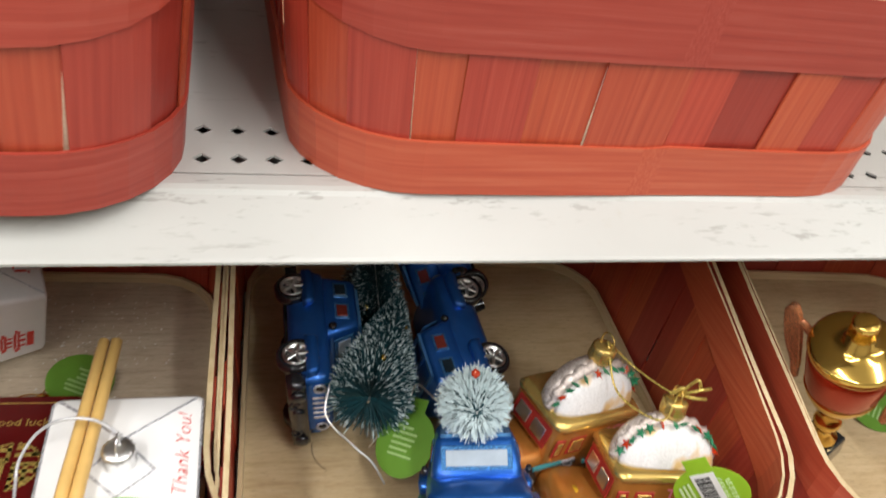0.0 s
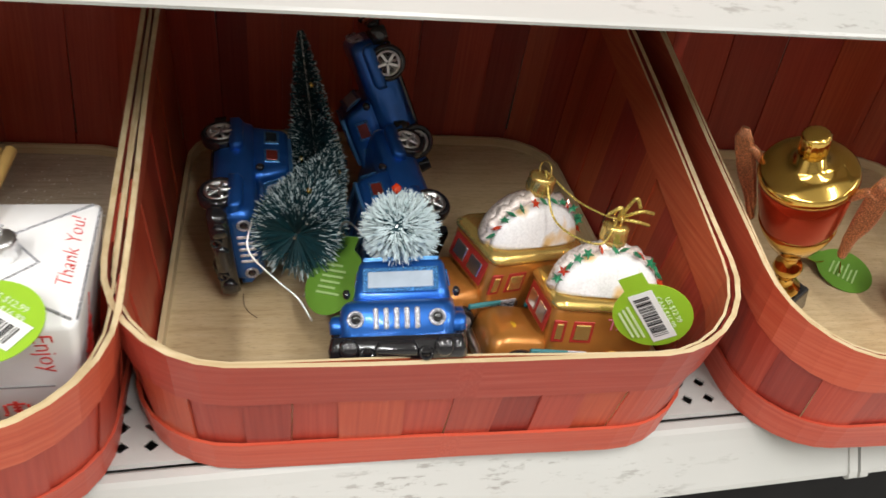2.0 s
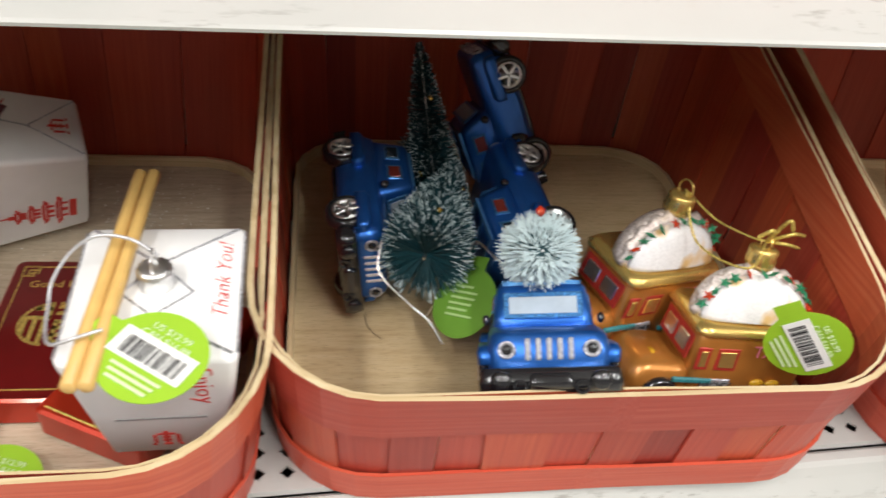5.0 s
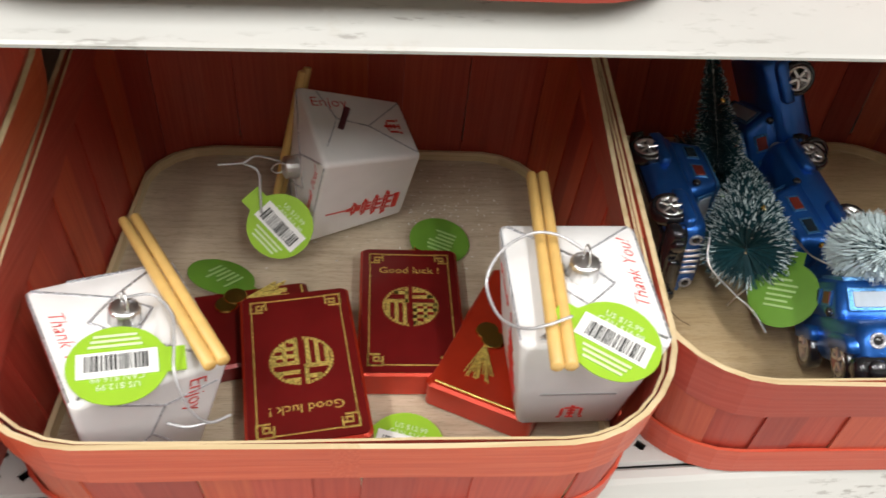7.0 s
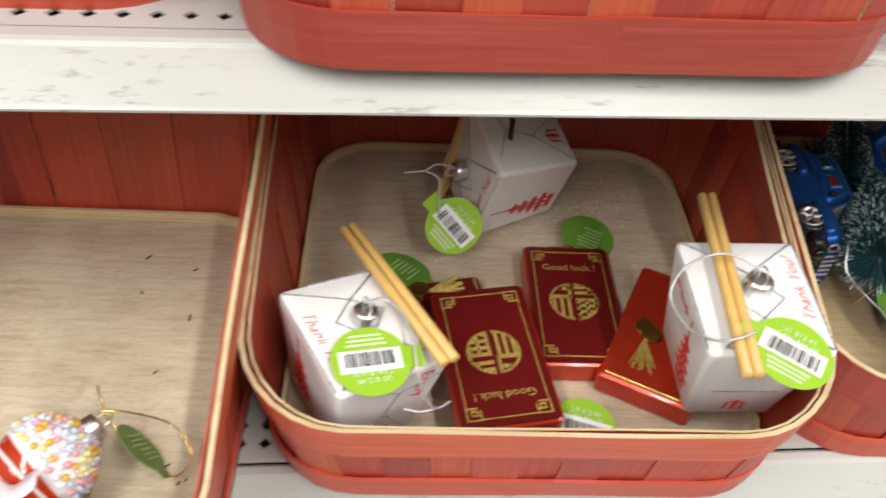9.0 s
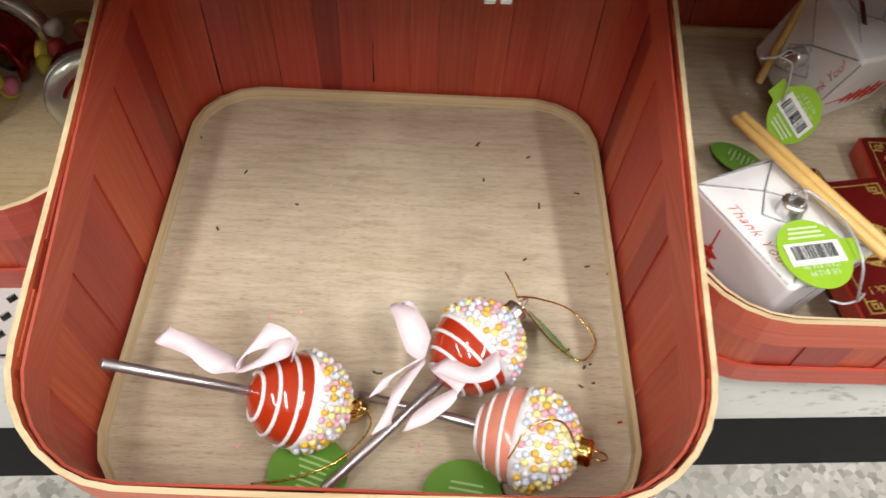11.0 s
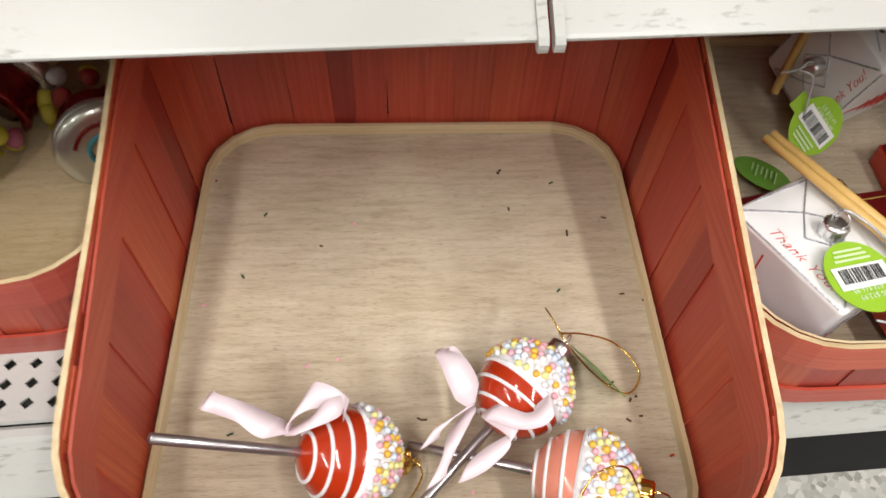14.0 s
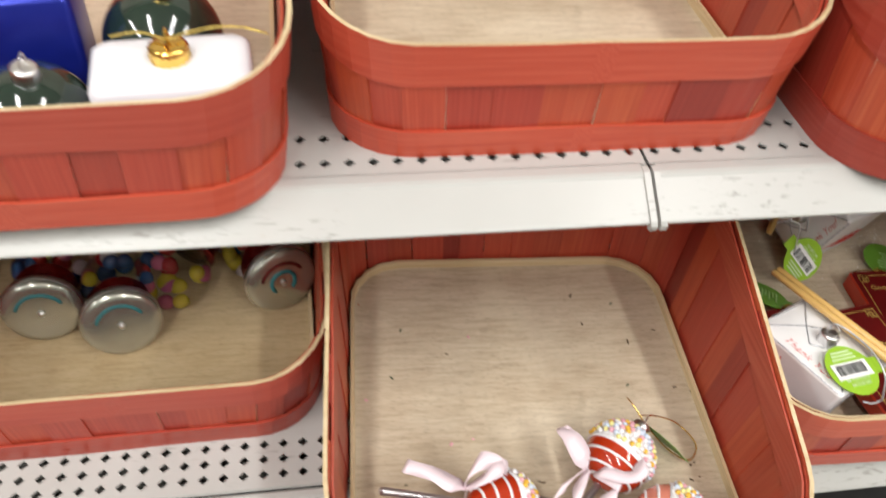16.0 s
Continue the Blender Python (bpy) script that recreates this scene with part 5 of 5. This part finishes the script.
for x, y, turn, size, mat, text in ((-0.513, 0.467, 30, 4, M_CRUMB_G, "tiny dried green plant bit on the plywood"), (-0.510, 0.419, 85, 6, M_CRUMB_B, "tiny dark brown bit on the plywood"), (-0.525, 0.371, 40, 3.5, M_CRUMB_G, "tiny dried green plant bit on the plywood"),
                                    (-0.721, 0.451, 60, 4, M_CRUMB_G, "tiny dried green plant bit on the plywood"), (-0.550, 0.481, 50, 5, M_CRUMB_B, "tiny dark brown bit on the plywood"), (-0.758, 0.377, 10, 3, M_BEADS[3], "tiny pink bead on the plywood"),
                                    (-0.480, 0.251, 15, 3, M_POP_RED, "tiny red paint flake on the plywood"), (-0.672, 0.330, 0, 2, M_BEADS[3], "tiny pink bead on the plywood"), (-0.600, 0.235, 70, 2.5, M_BEADS[3], "tiny pink bead on the plywood"),
                                    (-0.505, 0.300, 35, 4, M_CRUMB_B, "tiny dark brown bit on the plywood"), (-0.500, 0.275, 140, 3.5, M_CRUMB_B, "tiny dark brown bit on the plywood"), (-0.622, 0.285, 0, 4, M_CRUMB_B, "tiny dark brown bit on the plywood"), (-0.735, 0.285, 20, 4, M_CRUMB_G, "tiny dried green plant bit on the plywood"),
                                    (-0.551, 0.479, 159, 2.4, M_CRUMB_B, "tiny dark brown bit on the plywood"),
                                    (-0.548, 0.444, 91, 3.5, M_CRUMB_B, "tiny dark brown bit on the plywood"),
                                    (-0.481, 0.431, 166, 3.8, M_CRUMB_B, "tiny dark brown bit on the plywood"),
                                    (-0.483, 0.365, 7, 3.6, M_CRUMB_B, "tiny dark brown bit on the plywood"),
                                    (-0.496, 0.288, 63, 3.2, M_CRUMB_B, "tiny dark brown bit on the plywood"),
                                    (-0.492, 0.29, 40, 2.0, M_CRUMB_B, "tiny dark brown bit on the plywood"),
                                    (-0.734, 0.398, 120, 3.7, M_CRUMB_G, "tiny dried green plant bit on the plywood"),
                                    (-0.659, 0.438, 97, 3.0, M_BEADS[3], "tiny pink bead on the plywood"),
                                    (-0.625, 0.286, 146, 2.3, M_CRUMB_B, "tiny dark brown bit on the plywood"),
                                    (-0.598, 0.239, 55, 2.7, M_BEADS[3], "tiny pink bead on the plywood"),
                                    (-0.701, 0.24, 46, 3.8, M_BEADS[3], "tiny pink bead on the plywood"),
                                    (-0.758, 0.486, 99, 2.2, M_POP_RED, "tiny red paint flake on the plywood"),
                                    (-0.732, 0.294, 18, 2.1, M_CRUMB_G, "tiny dried green plant bit on the plywood"),
                                    (-0.682, 0.42, 158, 2.8, M_CRUMB_B, "tiny dark brown bit on the plywood"),
                                    (-0.47, 0.359, 33, 1.8, M_CRUMB_B, "tiny dark brown bit on the plywood"),
                                    (-0.492, 0.277, 1, 2.3, M_CRUMB_B, "tiny dark brown bit on the plywood"),
                                    (-0.691, 0.327, 55, 3.9, M_BEADS[3], "tiny pink bead on the plywood")):
    crumb(x, y, size * 0.001, 0.0014 if mat not in M_BEADS else 0.002, turn, mat, text)

tagged(part("fibre", tube_bm(smooth_path([(-0.051, 0.431, 0.1704), (-0.051, 0.422, 0.1694), (-0.048, 0.414, 0.1694), (-0.043, 0.408, 0.1694)], 6), 0.00028, 5), M_CRUMB_B), "thin dark loose fibre on the plywood", "debris")

# ---- trophy ornament and its neighbours ----
axis = Vector((0.264, 0.359, 0.334)) - Vector((0.330, 0.388, FLOOR_Z))
tm = Matrix.Translation(Vector((0.268, 0.360, 0.336)) - axis.normalized() * 0.1780) @ axis.to_track_quat("Z", "Y").to_matrix().to_4x4() @ Matrix.Diagonal((0.86, 0.86, 1.08, 1))
tr = thing("trophy_ornament", tm, "gold and red trophy cup ornament with copper glitter handles", "ornament")
part("plinth", box_bm(0.030, 0.030, 0.022, 0.002, 2, (0, 0, 0.011)), M_BLACK, tr, "glossy black plinth")
part("stem", lathe_bm([(0.012, 0.022), (0.0125, 0.026), (0.007, 0.030), (0.006, 0.040), (0.010, 0.043), (0.0115, 0.047), (0.010, 0.051), (0.006, 0.054), (0.008, 0.060), (0.011, 0.066), (0.010, 0.070)], 32), M_GOLD, tr, smooth=True)
part("cup", lathe_bm([(0.010, 0.068), (0.018, 0.074), (0.0245, 0.086), (0.0290, 0.102), (0.0318, 0.122), (0.0325, 0.134), (0.0300, 0.137)], 48), M_TROPHY_RED, tr, "shiny red cup", smooth=True)
part("lid", lathe_bm([(0.0328, 0.131), (0.0338, 0.134), (0.0328, 0.1375), (0.031, 0.1385), (0.020, 0.1410), (0.0105, 0.1425), (0.0085, 0.1500)], 48), M_GOLD, tr, "gold mirror lid", smooth=True)
part("base_bowl", lathe_bm([(0.0095, 0.067), (0.0185, 0.0735), (0.0250, 0.0855), (0.0278, 0.094), (0.0272, 0.0955)], 48, 0.02, 5), M_GOLD, tr, "gold lower bowl", smooth=True)
crown_cap(tr, pose(0, 0, 0.154), M_GOLD, 1.45, False)
for sx, turn in ((1, 0), (-1, 180)):
    part("handle_wing", rounded_loft([(0.0024, 0.0018, 0.0016, 0.080, 0.035, 0), (0.0036, 0.0024, 0.0022, 0.094, 0.037, 0), (0.0060, 0.0028, 0.0026, 0.112, 0.042, 0), (0.0078, 0.0030, 0.0028, 0.130, 0.047, 0), (0.0070, 0.0026, 0.0024, 0.142, 0.049, 0), (0.0030, 0.0020, 0.0018, 0.150, 0.049, 0)]), M_COPPER_GLITTER, tr, "copper glitter wing", pose(0, 0, 0, 0, 0, turn + 12), smooth=True)
    part("handle", tube_bm(smooth_path([(0.031, 0, 0.128), (0.042, 0, 0.136), (0.050, 0, 0.128), (0.047, 0, 0.112), (0.040, 0, 0.096), (0.036, 0, 0.078)], 8), 0.0032, 10), M_COPPER_GLITTER, tr, "copper glitter handle", pose(0, 0, 0, 0, 0, turn + 12), smooth=True)
hang_tag(tr, tm.inverted() @ axes((0.415, 0.424, FLOOR_Z + 0.006), (-0.7, 0.7, 0.05), (-0.1, -0.2, 1)), True, seed=51)
cord(tr, [tm.inverted() @ Vector(p) for p in ((0.300, 0.385, 0.26), (0.340, 0.410, 0.215), (0.390, 0.430, 0.180), (0.420, 0.440, 0.176), (0.405, 0.418, 0.178))], M_GOLD, 0.0007, "gold cord")
ball = thing("ball_ornament", pose(0.448, 0.372, FLOOR_Z + 0.033, 20, 30, 0), "orange sports ball ornament with black seams", "ornament")
part("ball", lathe_bm([(0.033 * math.sin(radians(a)), -0.033 * math.cos(radians(a))) for a in range(4, 180, 8)], 40), M_ORANGE, ball, smooth=True)
for r in ((0, 0, 0), (90, 0, 0), (90, 0, 90)):
    part("seam", tube_bm([(0.0332 * math.cos(a), 0.0332 * math.sin(a), 0) for a in [2 * math.pi * k / 40 for k in range(40)]], 0.0009, 6, True), M_BLACK, ball, "black seam", pose(0, 0, 0, *r))

# ---- gumball machine ornaments ----
M_CLEAR = bpy.data.materials.new("clear_globe_glass")
M_CLEAR.use_nodes = True
bs = M_CLEAR.node_tree.nodes["Principled BSDF"]
bs.inputs["Transmission Weight"].default_value = 1.0
bs.inputs["Roughness"].default_value = 0.03
bs.inputs["IOR"].default_value = 1.15
GUM = [plain("gum_" + n, c, 0.15, var=0.05, coat=0.5) for n, c in (("pink", (0.62, 0.16, 0.26)), ("yellow", (0.70, 0.58, 0.06)), ("blue", (0.04, 0.09, 0.22)), ("white", (0.72, 0.66, 0.66)), ("red", (0.40, 0.03, 0.03)))]
M_BASE_RED = plain("dark_red_mirror", (0.20, 0.012, 0.012), 0.12, 0.75, var=0.1)
M_BASE_PALE = plain("pale_silver_foil", (0.50, 0.50, 0.43), 0.22, 0.75, var=0.08)


def gumball(m, label, seed, swirl):
    """Foot at z = 0, globe up z."""
    rnd = random.Random(seed)
    t = thing("gumball_ornament", m, label, "ornament", "gumball machine ornaments")
    part("foot", lathe_bm([(0.004, -0.0006), (0.022, -0.0012), (0.0275, 0.0), (0.0295, 0.003), (0.0290, 0.008), (0.024, 0.012)], 44), M_BASE_PALE, t, "pale silver foot", smooth=True)
    part("foot_ring", lathe_bm([(0.0290, 0.0030), (0.0302, 0.0048), (0.0296, 0.0095), (0.0285, 0.0105)], 44), M_SILVER, t, "silver ring", smooth=True)
    part("base", lathe_bm([(0.024, 0.010), (0.021, 0.018), (0.020, 0.026), (0.0235, 0.033), (0.022, 0.036)], 44), M_BASE_RED, t, "dark red mirror base", smooth=True)
    arc = [(0.018 * math.cos(a), 0.018 * math.sin(a), -0.0014) for a in [radians(20 + 7 * k) for k in range(20)]]
    part("foot_stripe", tube_bm(arc, 0.0014, 6), M_TEAL if not swirl else M_BASE_RED, t, "painted stripe on the foot", smooth=True)
    if swirl:
        part("foot_stripe", tube_bm([(0.010 * math.cos(a), 0.010 * math.sin(a), -0.0014) for a in [radians(-40 + 14 * k) for k in range(20)]], 0.0016, 6), M_TEAL, t, "painted stripe on the foot", smooth=True)
    part("nub", lathe_bm([(0.0006, -0.0030), (0.0022, -0.0022), (0.0026, -0.0008), (0.002, 0.001)], 14), M_SILVER, t, smooth=True)
    part("globe", lathe_bm([(0.030 * math.sin(radians(a)), 0.060 - 0.030 * math.cos(radians(a))) for a in range(28, 176, 8)], 40), M_CLEAR, t, "clear glass globe", smooth=True)
    for k in range(22):
        for _ in range(40):
            d = Vector((rnd.uniform(-1, 1), rnd.uniform(-1, 1), rnd.uniform(-1, 1)))
            if 0.3 < d.length < 1:
                break
        c = Vector((0, 0, 0.060)) + d.normalized() * 0.0215
        part("gumball", lathe_bm([(0.0062 * math.sin(radians(a)), -0.0062 * math.cos(radians(a))) for a in range(10, 180, 20)], 14), rnd.choice(GUM), t, m=Matrix.Translation(c), smooth=True)
    return t


def gum_pose(foot, towards):
    way = Vector(foot) - Vector(towards)
    return Matrix.Translation(foot) @ way.to_track_quat("Z", "Y").to_matrix().to_4x4() @ Matrix.Scale(1.13, 4)


gumball(gum_pose((-1.033, 0.473, 0.200), (-1.00, 0.20, 0.245)), "gumball machine ornament lying with its silver foot forward", 1, False)
gumball(gum_pose((-0.9635, 0.4535, 0.200), (-0.91, 0.22, 0.260)), "gumball machine ornament lying with its silver foot forward", 2, False)
gumball(gum_pose((-0.8260, 0.4900, 0.204), (-0.72, 0.25, 0.250)), "gumball machine ornament with a striped foot, lying", 3, True)
gumball(gum_pose((-0.9000, 0.5800, 0.200), (-0.80, 0.80, 0.230)), "gumball machine ornament lying with its globe forward", 4, True)

# ---- upper shelf ornaments ----
S_FLOOR = UP_Z + 0.009
M_BOX_WHITE = plain("white_box_glaze", (0.76, 0.76, 0.80), 0.4, var=0.04, coat=0.2)
M_BOX_BLUE = plain("royal_blue_foil", (0.012, 0.022, 0.28), 0.3, 0.5, var=0.1)
wb = thing("box_ornament", pose(-0.8640, 0.3950, S_FLOOR, 6, 0, 5) @ Matrix.Diagonal((1.10, 0.98, 0.78, 1)), "white rounded box ornament with gold cap", "ornament")
part("body", rounded_loft([(0.037, 0.022, 0.005, 0, 0, 0), (0.040, 0.025, 0.006, 0.004, 0, 0), (0.040, 0.025, 0.007, 0.084, 0, 0), (0.0375, 0.0225, 0.008, 0.0885, 0, 0), (0.033, 0.018, 0.008, 0.0895, 0, 0)]), M_BOX_WHITE, wb, smooth=True)
part("body_line", tube_bm([(-0.036, -0.0253, 0.078), (0, -0.0256, 0.078), (0.036, -0.0253, 0.078)], 0.0006, 6), M_INK, wb, "thin dark line")
crown_cap(wb, pose(0, 0.002, 0.0910), M_GOLD, 1.5)
cord(wb, [(0.0, 0.002, 0.106), (0.020, 0.012, 0.104), (0.036, 0.016, 0.100), (0.050, 0.010, 0.098)], M_GOLD_GLITTER, 0.0008, "gold cord")
cord(wb, [(0.0, 0.002, 0.106), (-0.014, 0.012, 0.104), (-0.028, 0.014, 0.100)], M_GOLD_GLITTER, 0.0008, "gold cord")
bb = thing("box_ornament", pose(-0.9620, 0.4600, S_FLOOR, 0, 0, 8), "royal blue foil box ornament", "ornament")
part("body", rounded_loft([(0.033, 0.028, 0.004, 0, 0, 0), (0.035, 0.030, 0.005, 0.004, 0, 0), (0.035, 0.030, 0.005, 0.080, 0, 0), (0.032, 0.027, 0.006, 0.084, 0, 0)]), M_BOX_BLUE, bb, smooth=True)
crown_cap(bb, pose(0, 0, 0.086), M_SILVER, 1.1)


def bauble(x, y, z, r, mat, cap, label):
    t = thing("bauble_ornament", pose(x, y, z, 12, 8, 0), label, "ornament")
    part("ball", lathe_bm([(r * math.sin(radians(a)), -r * math.cos(radians(a))) for a in range(4, 178, 6)], 44), mat, t, smooth=True)
    crown_cap(t, pose(0, 0, r), cap, 1.1)
    return t


bauble(-0.9440, 0.3880, S_FLOOR + 0.033, 0.033, M_GLASS_DARK, M_SILVER, "dark green glass ball ornament")
bauble(-0.8800, 0.4640, S_FLOOR + 0.038, 0.038, M_GLASS_DARK, M_GOLD, "dark green glass ball ornament with gold cap")
for k, (x, y, w, mat, text) in enumerate(((0.115, 0.440, 0.026, M_BOX_WHITE, "white small box ornament"), (0.155, 0.446, 0.022, M_BOX_BLUE, "dark blue small box ornament"), (0.195, 0.440, 0.024, M_POP_RED, "glossy red small box ornament"))):
    t = thing("box_ornament", pose(x, y, S_FLOOR, 0, 0, 12 * k), text, "ornament")
    part("body", rounded_loft([(w * 0.9, w * 0.7, 0.004, 0, 0, 0), (w, w * 0.75, 0.005, 0.004, 0, 0), (w, w * 0.75, 0.005, 0.062, 0, 0), (w * 0.9, w * 0.65, 0.005, 0.066, 0, 0)]), mat, t, smooth=True)
    crown_cap(t, pose(0, 0, 0.068), M_SILVER, 1.0)

# white glitter that has come off the cartons
rnd = random.Random(77)
verts, faces = [], []
for _ in range(260):
    x, y, s, a = rnd.gauss(-0.215, 0.045), rnd.gauss(0.545, 0.035), rnd.uniform(0.0004, 0.0010), rnd.uniform(0, 3)
    if -0.40 < x < -0.145 and 0.47 < y < 0.605:
        i = len(verts)
        verts += [(x + s * math.cos(a + k * 2.1), y + s * math.sin(a + k * 2.1), FLOOR_Z + 0.0003) for k in range(3)] + [(x, y, FLOOR_Z + 0.0003 + s)]
        faces += [(i, i + 1, i + 3), (i + 1, i + 2, i + 3), (i + 2, i, i + 3), (i + 2, i + 1, i)]
tagged(part("glitter_dust", mesh_from("glitter_dust", verts, faces, [M_PAPER])), "loose white glitter specks on the plywood basket floor", "debris", kind="stuff")
